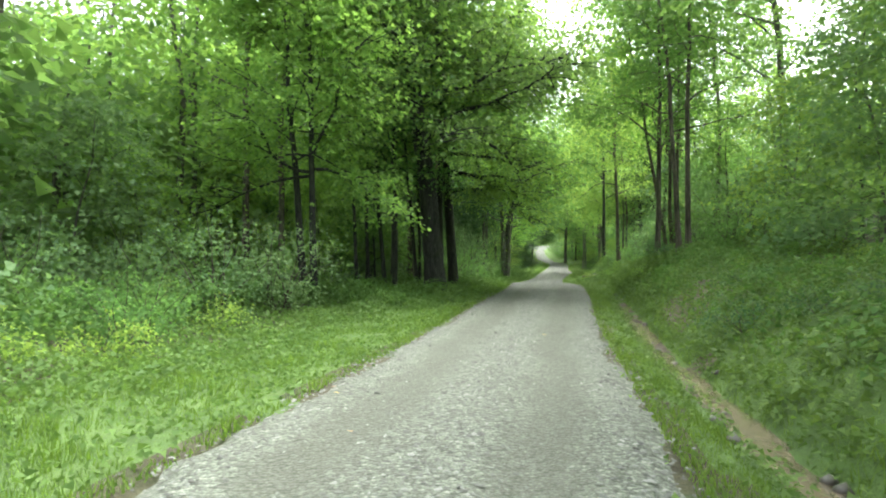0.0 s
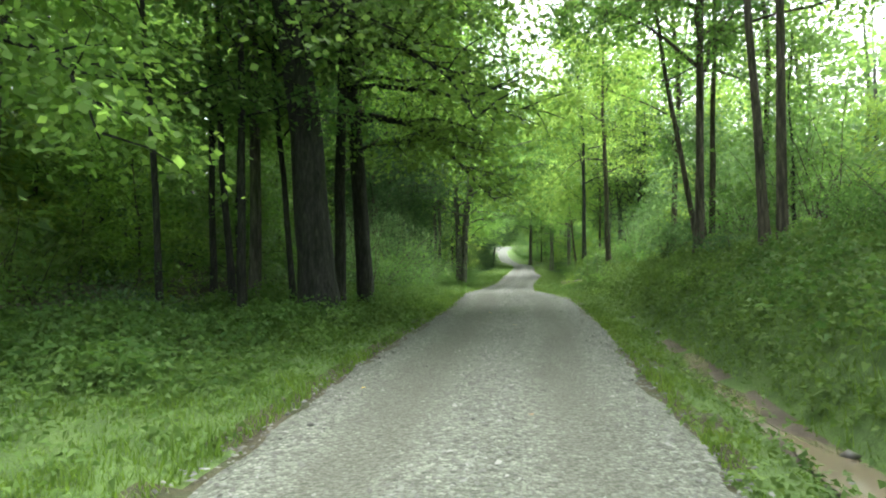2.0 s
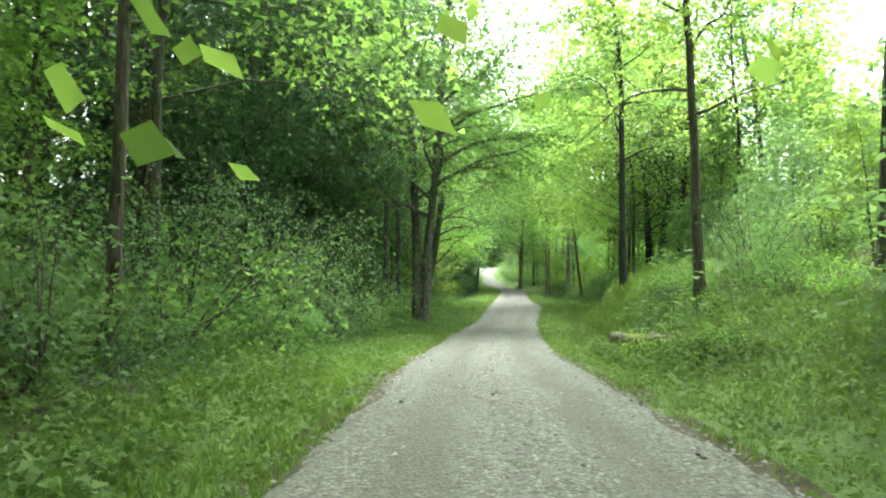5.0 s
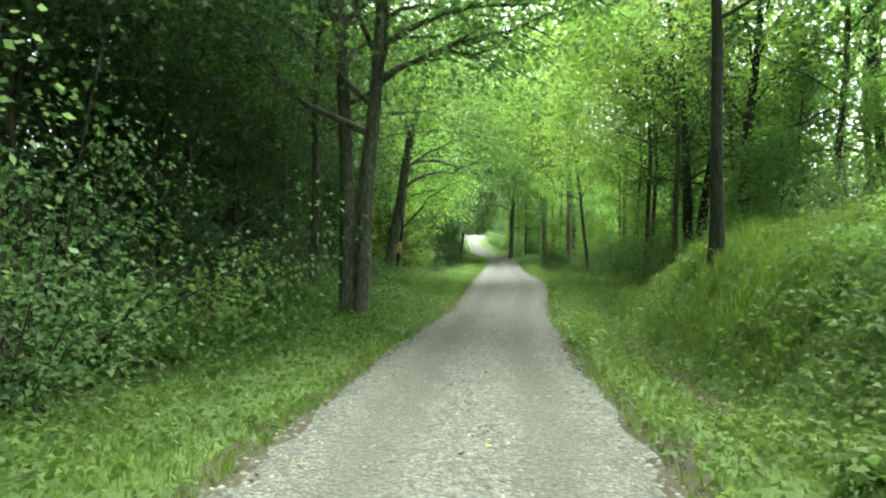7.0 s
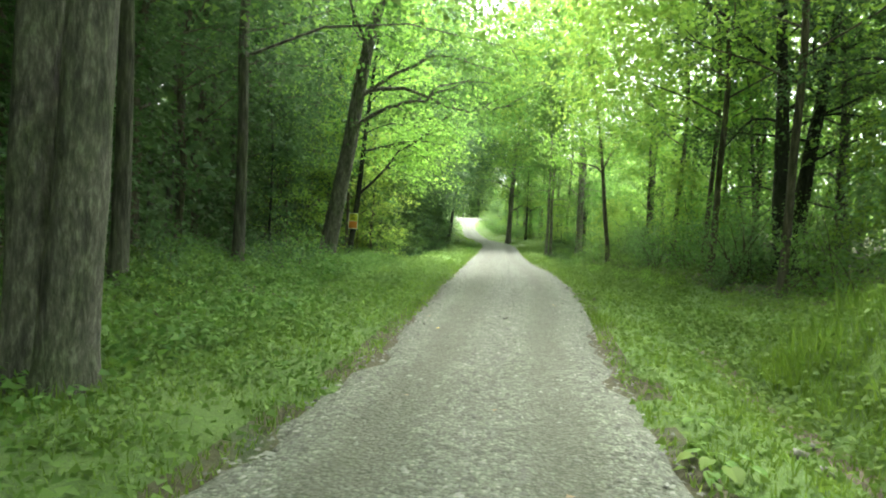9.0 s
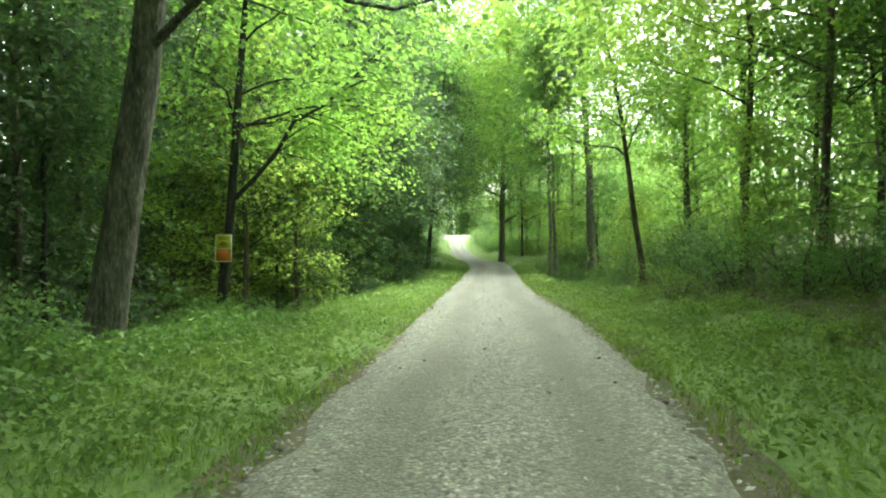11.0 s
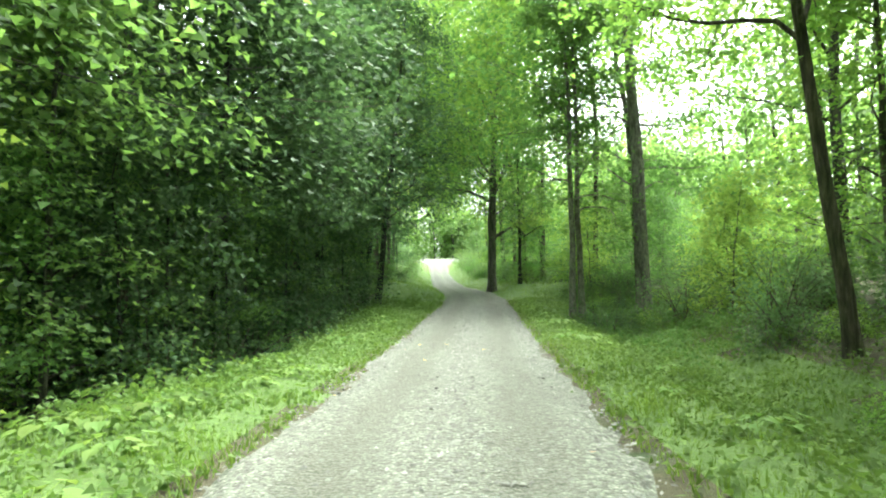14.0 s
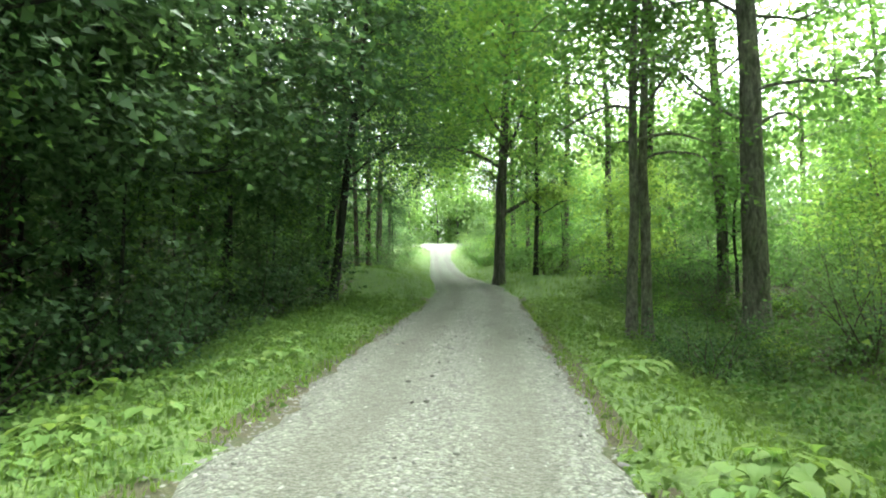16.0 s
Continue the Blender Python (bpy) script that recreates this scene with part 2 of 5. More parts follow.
RIGHT_LAND = ((-50, (0, -.08, -.3, -.28, .4, 1.2, 1.5, 1.75, 2.6, 8, 27)), (12, (0, -.08, -.3, -.28, .4, 1.2, 1.55, 1.8, 2.7, 8, 27)),
              (21, (0, -.08, -.3, -.2, .6, 1.5, 1.85, 2.2, 3.4, 9, 28)), (29, (0, -.08, -.25, -.12, .55, 1.55, 1.95, 2.4, 3.8, 10, 28)),
              (38, (0, 0, -.02, -.02, .04, .7, 1.5, 2.2, 4.2, 10, 28)), (42.5, (0, 0, 0, .04, .12, .85, 1.7, 2.4, 4.5, 9.7, 27)),
              (48, (0, -.02, -.08, -.36, -.3, 1.5, 2.2, 2.9, 4.5, 9, 26)), (53, (0, -.02, -.06, -.32, -.35, 1.7, 2.3, 2.8, 4.2, 9, 26)),
              (57, (0, -.02, -.06, -.25, -.4, .85, 1.5, 2.0, 3.5, 8, 24)), (61, (0, 0, -.05, -.12, -.28, -.1, .35, .9, 2.2, 5, 20)))
RIGHT_LAND += ((66, (0, 0, -.05, -.1, -.2, -.2, .1, .5, 1.5, 4, 18)), (82, (0, 0, -.04, -.08, -.3, -.5, 0, .5, 1.2, 3, 14)),
               (98, (0, 0, -.03, -.1, -.5, -.75, -.2, .35, 1, 2.5, 12)), (110, (0, .05, .1, .15, .2, .3, .4, .6, 1, 2, 12)),
               (120, (0, .12, .22, .35, .45, .55, .8, 1, 1.5, 3, 14)), (165, (0, .1, .2, .3, .5, .8, 1.2, 2, 3, 6, 18)), (176, (0, 0, 0, 0, 0, .1, .2, .4, 1, 5, 18)))


def curve_at(table, y):
    return np.interp(y, [r[0] for r in table], [r[1] for r in table])


def rise(land, offs, y, d):
    ys = [r[0] for r in land]
    rows = np.array([r[1] for r in land], float)
    y = np.asarray(y, float)
    d = np.asarray(d, float)
    k = np.clip(np.searchsorted(ys, y) - 1, 0, len(ys) - 2)
    f = np.clip((y - np.take(ys, k)) / (np.take(ys, k + 1) - np.take(ys, k)), 0, 1)
    f = f * f * (3 - 2 * f)
    low = np.zeros_like(d)
    for j in range(len(ys)):
        w = np.where(k == j, 1 - f, 0) + np.where(k + 1 == j, f, 0)
        low = low + w * np.interp(d, offs, rows[j])
    return low


def waves(x, y):
    return (np.sin(x * 1.7 + 0.6 * np.sin(y * 0.9)) * np.cos(y * 1.3 + 0.8 * np.sin(x * 1.1)) * 0.05
            + np.sin(x * 0.53 + 1.3) * np.sin(y * 0.37 + 0.4 * x) * 0.10 + np.sin(x * 3.9 + y * 2.1) * np.sin(y * 4.3 - x) * 0.02)


def land(x, y):
    """Height of the ground at x, y."""
    x, y = np.asarray(x, float), np.asarray(y, float)
    le, re = curve_at(LEFT_EDGE, y), curve_at(RIGHT_EDGE, y)
    dl, dr = le - x, x - re
    z = curve_at(ROAD_Z, y)
    z = z + np.where(dl > 0, rise(LEFT_LAND, LEFT_OFF, y, np.maximum(dl, 0)), 0)
    z = z + np.where(dr > 0, rise(RIGHT_LAND, RIGHT_OFF, y, np.maximum(dr, 0)), 0)
    off = np.maximum(np.maximum(dl, dr), 0)
    return z + waves(x, y) * np.clip((off - 0.3) / 2.0, 0, 1)


# ---- mesh building ----
class Shape:
    """Collects vertices and faces as arrays."""

    def __init__(self):
        self.v, self.q, self.t, self.n = [], [], [], 0

    def add(self, verts, quads=None, tris=None):
        verts = np.asarray(verts, float).reshape(-1, 3)
        if quads is not None and len(quads):
            self.q.append(np.asarray(quads, int) + self.n)
        if tris is not None and len(tris):
            self.t.append(np.asarray(tris, int) + self.n)
        self.v.append(verts)
        self.n += len(verts)

    def mesh(self, name, mats, smooth=False, index=None):
        me = bpy.data.meshes.new(name)
        v = np.concatenate(self.v) if self.v else np.zeros((0, 3))
        q = np.concatenate(self.q) if self.q else np.zeros((0, 4), int)
        t = np.concatenate(self.t) if self.t else np.zeros((0, 3), int)
        me.vertices.add(len(v))
        me.vertices.foreach_set("co", v.astype(np.float32).ravel())
        me.loops.add(q.size + t.size)
        me.loops.foreach_set("vertex_index", np.concatenate([q.ravel(), t.ravel()]).astype(np.int32))
        me.polygons.add(len(q) + len(t))
        starts = np.concatenate([np.arange(len(q)) * 4, q.size + np.arange(len(t)) * 3])
        me.polygons.foreach_set("loop_start", starts.astype(np.int32))
        if smooth:
            me.polygons.foreach_set("use_smooth", np.ones(len(starts), bool))
        for m in mats:
            me.materials.append(m)
        if index is not None:
            me.polygons.foreach_set("material_index", np.asarray(index, np.int32))
        me.update(calc_edges=True)
        me.validate()
        return me


def part(name, shape, mat, parent, label="", smooth=False):
    ob = new(name, shape.mesh(name, [mat], smooth))
    ob.parent = parent
    if label:
        tagged(ob, label)
    return ob


def unit(a):
    return a / np.maximum(np.linalg.norm(a, axis=-1, keepdims=True), 1e-9)


def tube(shape, pts, radii, sides=8, wobble=0.0, rng=None):
    pts = np.asarray(pts, float)
    n = len(pts)
    d = unit(np.gradient(pts, axis=0))
    ref = np.array([1.0, 0, 0]) if abs(d[0][0]) < 0.8 else np.array([0, 1.0, 0])
    a = unit(np.cross(d, ref))
    b = np.cross(d, a)
    th = np.linspace(0, 2 * np.pi, sides, endpoint=False)
    r = np.asarray(radii, float)[:, None] * np.ones((1, sides))
    if wobble and rng is not None:
        r = r * (1 + wobble * (0.5 * np.sin(th * 3 + rng.uniform(0, 6)) + 0.5 * rng.standard_normal((1, sides))) + wobble * 0.4 * rng.standard_normal((n, sides)))
    v = pts[:, None, :] + r[..., None] * (np.cos(th)[None, :, None] * a[:, None, :] + np.sin(th)[None, :, None] * b[:, None, :])
    i = np.arange(n - 1)[:, None] * sides
    j = np.arange(sides)[None, :]
    k = (j + 1) % sides
    quads = np.stack([i + j, i + k, i + sides + k, i + sides + j], -1).reshape(-1, 4)
    cap = [(0 + (n - 1) * sides, p + (n - 1) * sides, p + 1 + (n - 1) * sides) for p in range(1, sides - 1)]
    shape.add(v, quads, cap)


def leaves(shape, pos, way, normal, length, width, full=False):
    """Small leaves, broad near the stalk and pointed at the tip."""
    way = unit(way)
    side = unit(np.cross(way, normal))
    length, width = np.asarray(length)[:, None], np.asarray(width)[:, None]
    if full:
        rib = pos + way * length * 0.42 - normal * length * 0.05
        v = np.stack([pos, rib + side * width * 0.5, pos + way * length - normal * length * 0.16, rib - side * width * 0.5], 1)
        shape.add(v, np.arange(len(pos) * 4).reshape(-1, 4))
        return
    v = np.stack([pos + side * width * 0.5, pos + way * length, pos - side * width * 0.5], 1)
    shape.add(v, None, np.arange(len(pos) * 3).reshape(-1, 3))


def sprays(shape, centres, outward, rng, per=14, radius=0.42, flat=0.28, size=0.12, slim=0.95, high=False, full=False):
    """Layered sprays of leaves round the twig ends."""
    per, size = int(per * (1.5 if full else 1.75)), size * (0.80 if full else 0.78)
    n = len(centres) * per
    c = np.repeat(centres, per, 0)
    o = np.repeat(outward, per, 0)
    tilt = rng.standard_normal((len(centres), 3)) * 0.4 + unit(outward) * 0.45
    tilt[:, 2] = 0.8
    tilt = np.repeat(unit(tilt), per, 0)
    off = rng.standard_normal((n, 3)) * radius * 0.62
    off[:, 2] *= flat
    off[:, 2] -= (off[:, 0] * tilt[:, 0] + off[:, 1] * tilt[:, 1]) * 0.4 + (off[:, 0] ** 2 + off[:, 1] ** 2) * 0.25 / radius
    way = unit(off * np.array([1, 1, 0.2]) + o * 0.5 * radius) + rng.standard_normal((n, 3)) * 0.35
    way[:, 2] -= 0.35
    nor = tilt + rng.standard_normal((n, 3)) * 0.55
    s = size * rng.uniform(0.6, 1.25, n) * (np.clip(1 + (c[:, 2] - 6.5) / 12, 1, 1.4) if high else 1.0)
    leaves(shape, c + off, way, unit(nor), s, s * slim * (0.9 if full else 1), full)


def branch(start, way, length, rng, segs=6, curl=0.25, lift=0.0):
    pts, d = [np.array(start, float)], np.array(way, float)
    for k in range(segs):
        d = d + rng.standard_normal(3) * curl * 0.35 + np.array([0, 0, lift / segs])
        d = d / np.linalg.norm(d)
        pts.append(pts[-1] + d * length / segs)
    return np.array(pts)


def build_tree(name, rng, height, radius, base, reach, limbs, leaf, spread=(0.2, 0.9), lean=(0, 0), per=18, subs=4, mat=None, bark=None,
               flare=1.5, spray=0.5, flat=0.34, stems=None, label="", category="tree", group="", droop=0.35, aim=None, bias=0.0, fill=0.0, single=True, set_limbs=()):
    """A tree: tapered trunk, curved limbs with twigs, and a crown of leaf sprays. Stands at the origin."""
    root = new(name)
    trunk, crown, rest = Shape(), Shape(), Shape()
    bark = bark or BARK_DARK
    stems = stems or [(0.0, 0.0, lean[0], lean[1], 1.0)]
    cs, outs, limb_shapes = [], [], []
    for number, (sx, sy, lx, ly, sc) in enumerate(stems):
        h, r = height * sc, radius * (0.6 + 0.4 * sc)
        s = np.linspace(0, 1, 12)
        wob = np.cumsum(rng.standard_normal((12, 2)) * (0.022 if single else 0.045) * h / 12 ** 0.5, 0) * (s[:, None] ** 0.7)
        axis = np.stack([sx + lx * s * h + wob[:, 0], sy + ly * s * h + wob[:, 1], s * h - 0.15], 1)
        rad = r * ((1 - s) ** 0.8 * 0.9 + 0.1)
        fine = np.concatenate([np.linspace(0, 0.12, 6), np.linspace(0.12, 1, 14)[1:]])
        ax = np.stack([np.interp(fine, s, axis[:, k]) for k in range(3)], 1)
        rd = np.interp(fine, s, rad) * (1 + (flare - 1) * np.exp(-fine * h / 0.45))
        tube(trunk, ax, rd, 16 if radius > 0.12 else 8, 0.07, rng)
        plan = [(None, None, None, None)] * int(limbs * sc + 0.5)
        if number == 0:
            plan = list(set_limbs) + plan
        for i, (fz, faz, fel, fl) in enumerate(plan):
            u = (i - len(set_limbs) * (number == 0) + rng.uniform(0, 1)) / max(1, limbs * sc)
            u = min(1.0, max(0.0, u))
            f = base / height + (1 - base / height) * u ** 1.1 * 0.97
            az = i * 2.4 + rng.uniform(-0.5, 0.5)
            if aim is not None and rng.uniform() < bias:
                az = aim + rng.uniform(-0.9, 0.9)
            el = spread[0] + 0.3 + (spread[1] - spread[0]) * u + rng.uniform(-0.3, 0.3)
            L = reach * (1 - 0.6 * u ** 1.6) * rng.uniform(0.6, 1.15)
            if fz is not None:
                f, az, el, L, u = fz / height, faz, fel, fl, 0.1
            p = np.array([np.interp(f, s, axis[:, k]) for k in range(3)])
            w = np.array([math.cos(az) * math.cos(el), math.sin(az) * math.cos(el), math.sin(el)])
            pts = branch(p, w, L, rng, 7, 0.55, 0.1 - droop * (1.5 - u))
            wood = Shape()
            r0 = max(0.010, min(np.interp(f, s, rad) * 0.45, 0.015 + L * 0.012))
            if fz is not None:
                r0 = min(np.interp(f, s, rad) * 0.6, 0.02 + L * (0.010 if single and radius < 0.25 and len(set_limbs) < 4 else 0.012))
            if single:
                tube(wood, pts, np.linspace(r0, r0 * 0.2, 8), 6)
            else:
                tube(wood, pts[[0, 2, 4, 7]], np.linspace(r0, r0 * 0.2, 4), 3)
            for j in range(subs * (1 if fz is None else 3)):
                g = 0.25 + 0.75 * rng.uniform(0, 1) if fz is not None else 0.25 + 0.75 * (j + rng.uniform(0, 0.8)) / subs
                q = np.array([np.interp(g * 7, np.arange(8), pts[:, k]) for k in range(3)])
                turn = rng.choice((-1, 1)) * rng.uniform(0.4, 1.2)
                dw = np.array([w[0] * math.cos(turn) - w[1] * math.sin(turn), w[0] * math.sin(turn) + w[1] * math.cos(turn), rng.uniform(-0.3, 0.5)])
                tl = min(1.6, L * rng.uniform(0.2, 0.42) + 0.15)
                tw = branch(q, dw / np.linalg.norm(dw), tl, rng, 2, 0.4, -0.15)
                if single or j % 2:
                    tube(wood, tw, np.linspace(r0 * 0.35, r0 * 0.12, 3), 3)
                for c in tw[1:]:
                    cs.append(c + rng.standard_normal(3) * 0.15)
                    outs.append(dw)
            for g in (3, 5, 7) if fz is None else (2, 3, 4, 5, 5, 6, 6, 7, 7):
                cs.append(pts[g] + rng.standard_normal(3) * (0.15 if fz is None else 0.4))
                outs.append(w)
            if single:
                limb_shapes.append(wood)
            else:
                rest.add(np.concatenate(wood.v), np.concatenate(wood.q), np.concatenate(wood.t))
        for _ in range(int(fill)):
            f = base / height + (1 - base / height) * rng.uniform(0, 1) ** 1.2
            a = rng.uniform(0, 6.283) if aim is None or rng.uniform() > bias else aim + rng.normal(0, 0.7)
            w = reach * (1 - 0.7 * max(0, f - 0.4)) * rng.uniform(0.3, 0.95) ** 0.6
            p = np.array([np.interp(f, s, axis[:, k]) for k in range(3)])
            o = np.array([math.cos(a), math.sin(a), 0.1])
            cs.append(p + o * w)
            outs.append(o)
    sprays(crown, np.array(cs), np.array(outs), rng, per, spray, flat, leaf, high=True, full=single and per > 18)
    part("trunk", trunk, bark, root, smooth=True)
    if single:
        for wood in limb_shapes:
            part("limb", wood, bark, root, smooth=True)
    else:
        tagged(part("branchwork", rest, bark, root, smooth=True), kind="stuff")
    part("crown", crown, mat or LEAF_MID, root)
    return tagged(root, label, category, group)


def build_bush(name, rng, height, width, stems, leaf, count, mat, label, category="bush", group="", full=False):
    """A many-stemmed shrub with leaves down to the ground."""
    root = new(name)
    wood, crown = Shape(), Shape()
    cs, outs = [], []
    for i in range(stems):
        az, el = i * 2.4 + rng.uniform(-.4, .4), rng.uniform(0.75, 1.4)
        w = np.array([math.cos(az) * math.cos(el) * width / height, math.sin(az) * math.cos(el) * width / height, math.sin(el)])
        pts = branch((rng.uniform(-.15, .15) * width, rng.uniform(-.15, .15) * width, -0.1), w / np.linalg.norm(w), height * rng.uniform(0.75, 1.15), rng, 6, 0.3, -0.35)
        tube(wood, pts[::2], np.linspace(0.012 + 0.006 * height, 0.004, 4), 3)
        for j in range(count):
            g = rng.uniform(0.12, 1.0)
            q = np.array([np.interp(g * 6, np.arange(7), pts[:, k]) for k in range(3)])
            o = np.array([math.cos(az), math.sin(az), 0.1]) + rng.standard_normal(3) * 0.7
            cs.append(q + o * width * 0.16 * rng.uniform(0, 1))
            outs.append(o)
    sprays(crown, np.array(cs), np.array(outs), rng, 9 if full else 10, 0.34 + 0.05 * height, 0.45, leaf * (1.12 if full else 1.14), 0.85 if full else 0.95, full=full)
    tagged(part("stem_clump", wood, BARK_BROWN, root), kind="stuff")
    part("foliage", crown, mat, root)
    return tagged(root, label, category, group)


def at(x, y, turn=0.0, size=1.0, tall=None, sink=0.0):
    s = Matrix.Diagonal((size, size, tall or size, 1))
    return pose(x, y, float(land(x, y)) - sink, 0, 0, turn) @ s


# ---- ground, lane, stream ----
def build_ground():
    lo = np.array([0, .3, .6, 1, 1.5, 2, 2.6, 3.3, 4.1, 5, 6.2, 8, 10, 13, 17, 22, 30, 42, 60, 100, 200, 700])
    ro = np.array([0, .25, .45, .65, .85, 1.05, 1.3, 1.6, 2, 2.4, 2.8, 3.3, 3.9, 4.6, 5.5, 6.8, 8.5, 11, 15, 20, 28, 40, 60, 100, 200, 700])
    ys = np.concatenate([[-700, -300, -120, -60, -35, -20], np.arange(-12, 190, 0.8), [200, 225, 270, 400, 900]])
    le, re = curve_at(LEFT_EDGE, ys), curve_at(RIGHT_EDGE, ys)
    xs = np.concatenate([le[:, None] - lo[None, ::-1], (le + (re - le) * 0.33)[:, None], (le + (re - le) * 0.67)[:, None], re[:, None] + ro[None, :]], 1)
    Y = np.repeat(ys[:, None], xs.shape[1], 1)
    Z = land(xs, Y)
    nl = len(lo)
    Z[:, nl - 1:nl + 3] -= 0.05
    # far land: gentle roll up so that the ground meets the woods
    n, m = xs.shape
    s = Shape()
    i, j = np.arange(n - 1)[:, None] * m, np.arange(m - 1)[None, :]
    s.add(np.stack([xs, Y, Z], -1), np.stack([i + j, i + j + 1, i + m + j + 1, i + m + j], -1).reshape(-1, 4))
    cols = np.concatenate([-lo[::-1], [0.0, 0.0], ro])
    mid = (cols[:-1] + cols[1:]) / 2
    ym = ((ys[:-1] + ys[1:]) / 2)[:, None] * np.ones((1, m - 1))
    cm = mid[None, :] * np.ones((n - 1, 1)) + 0.35 * np.sin(ym * 0.9) + 0.25 * np.sin(ym * 2.3)
    idx = np.zeros((n - 1, m - 1), int)
    wide = np.interp(ym, [0, 20, 26, 40, 60, 80, 110, 140], [3.3, 2.6, 2.2, 3.0, 3.2, 4.2, 4, 6])
    idx[(cm < 0) & (cm > -wide)] = 1
    idx[(cm > 0) & (cm < np.interp(ym, [0, 26, 40, 60, 70, 110, 140], [5.0, 5.0, 4.8, 4.5, 4.5, 4.5, 6]))] = 1
    wet = 0.16 * np.sin(ym * 1.9) + 0.12 * np.sin(ym * 4.7 + 1)
    idx[(np.abs(mid[None, :]) < 0.28 + wet * 0.6) & (ym > 0) & (ym < 110)] = 0
    idx[(mid[None, :] > 0.85 - wet * 0.5) & (mid[None, :] < 1.25 + wet) & (ym < 24)] = 2
    idx[(mid[None, :] > 1.5) & (mid[None, :] < 1.9) & (ym > 44) & (ym < 60)] = 2
    idx[(cm > 1.9) & (cm < 3.0) & (ym > 13.2) & (ym < 17.2)] = 2
    return tagged(new("ground", s.mesh("ground", [LITTER, TURF, MUD], True, idx.ravel())),
                  "forest ground with turf verges, leaf litter and muddy ditch", "ground", kind="structure")


def build_road():
    ys = np.concatenate([[-300, -100, -40], np.arange(-12, 175.8, 0.3)])
    k = np.linspace(0, 1, 15)
    le, re = curve_at(LEFT_EDGE, ys), curve_at(RIGHT_EDGE, ys)
    ragged_l = 0.07 * np.sin(ys * 0.9) + 0.05 * np.sin(ys * 2.1 + 1) + 0.04 * np.sin(ys * 4.1) + np.random.default_rng(3).normal(0, 0.05, len(ys))
    ragged_r = 0.07 * np.sin(ys * 0.8 + 2) + 0.05 * np.sin(ys * 2.3) + 0.04 * np.sin(ys * 4.3) + np.random.default_rng(4).normal(0, 0.05, len(ys))
    xs = (le + ragged_l)[:, None] + ((re + ragged_r) - (le + ragged_l))[:, None] * k[None, :]
    Y = np.repeat(ys[:, None], 15, 1)
    crown = 0.05 - 0.035 * (2 * k - 1) ** 2 - 0.028 * np.exp(-((k - 0.27) / 0.07) ** 2) - 0.028 * np.exp(-((k - 0.73) / 0.07) ** 2)
    crown[0] = crown[-1] = -0.06
    Z = curve_at(ROAD_Z, ys)[:, None] + crown[None, :] + 0.008 * np.sin(xs * 5 + Y * 3.1) * np.sin(Y * 2.3)
    s = Shape()
    n, m = xs.shape
    i, j = np.arange(n - 1)[:, None] * m, np.arange(m - 1)[None, :]
    s.add(np.stack([xs, Y, Z], -1), np.stack([i + j, i + j + 1, i + m + j + 1, i + m + j], -1).reshape(-1, 4))
    me = s.mesh("road", [GRAVEL], True)
    lane = me.attributes.new("lane", 'FLOAT', 'POINT')
    lane.data.foreach_set("value", np.repeat(k[None, :], n, 0).astype(np.float32).ravel())
    return tagged(new("road", me), "single-lane road of crushed pale grey gravel with worn wheel tracks", "road", kind="structure")


def build_crossroad():
    s = Shape()
    xs = np.linspace(-60, 50, 56)
    rows = (174.5, 176, 178.5, 181, 182.5)
    v = [[(x, y + 0.9 * math.sin(x * 0.05), float(curve_at(ROAD_Z, y)) + 0.09 + (0.03 if 175 < y < 182 else -0.1)) for x in xs] for y in rows]
    i, j = np.arange(len(rows) - 1)[:, None] * len(xs), np.arange(len(xs) - 1)[None, :]
    s.add(np.array(v), np.stack([i + j, i + j + 1, i + len(xs) + j + 1, i + len(xs) + j], -1).reshape(-1, 4))
    return tagged(new("road_far", s.mesh("road_far", [GRAVEL], True)), "open pale gravel road crossing the end of the lane", "road", kind="structure")


build_ground()
build_road()
build_crossroad()


def build_stream():
    m, n, l, b, out = material("muddy_water")
    b.inputs["Base Color"].default_value = (0.15, 0.122, 0.082, 1)
    b.inputs["Roughness"].default_value = 0.12
    b.inputs["Specular IOR Level"].default_value = 0.5
    bump(n, l, b, noise_tex(n, l, world_coords(n, l), 7, 2), 0.15, 0.02)
    ys = np.arange(-3, 22, 0.3)
    w = 0.23 + 0.10 * np.sin(ys * 1.3) + 0.08 * np.sin(ys * 3.1)
    cx = curve_at(RIGHT_EDGE, ys) + 1.08 + 0.10 * np.sin(ys * 0.9) + 0.06 * np.sin(ys * 2.7)
    k = np.array([-1, -0.4, 0.4, 1])
    xs = cx[:, None] + w[:, None] * k[None, :]
    z = np.repeat((land(cx, ys) + 0.035)[:, None], 4, 1) - np.array([0.03, 0, 0, 0.03])[None, :]
    s = Shape()
    i, j = np.arange(len(ys) - 1)[:, None] * 4, np.arange(3)[None, :]
    s.add(np.stack([xs, np.repeat(ys[:, None], 4, 1), z], -1), np.stack([i + j, i + j + 1, i + 5 + j, i + 4 + j], -1).reshape(-1, 4))
    return tagged(new("water", s.mesh("water", [m], True)), "shallow muddy brown trickle in the roadside ditch", "water", kind="structure")


build_stream()

# ---- trees that stand out along the lane ----
R = np.random.default_rng(7)


def stand(ob, x, y, turn=0.0):
    ob.matrix_basis = at(x, y, turn)
    return ob


PI = math.pi
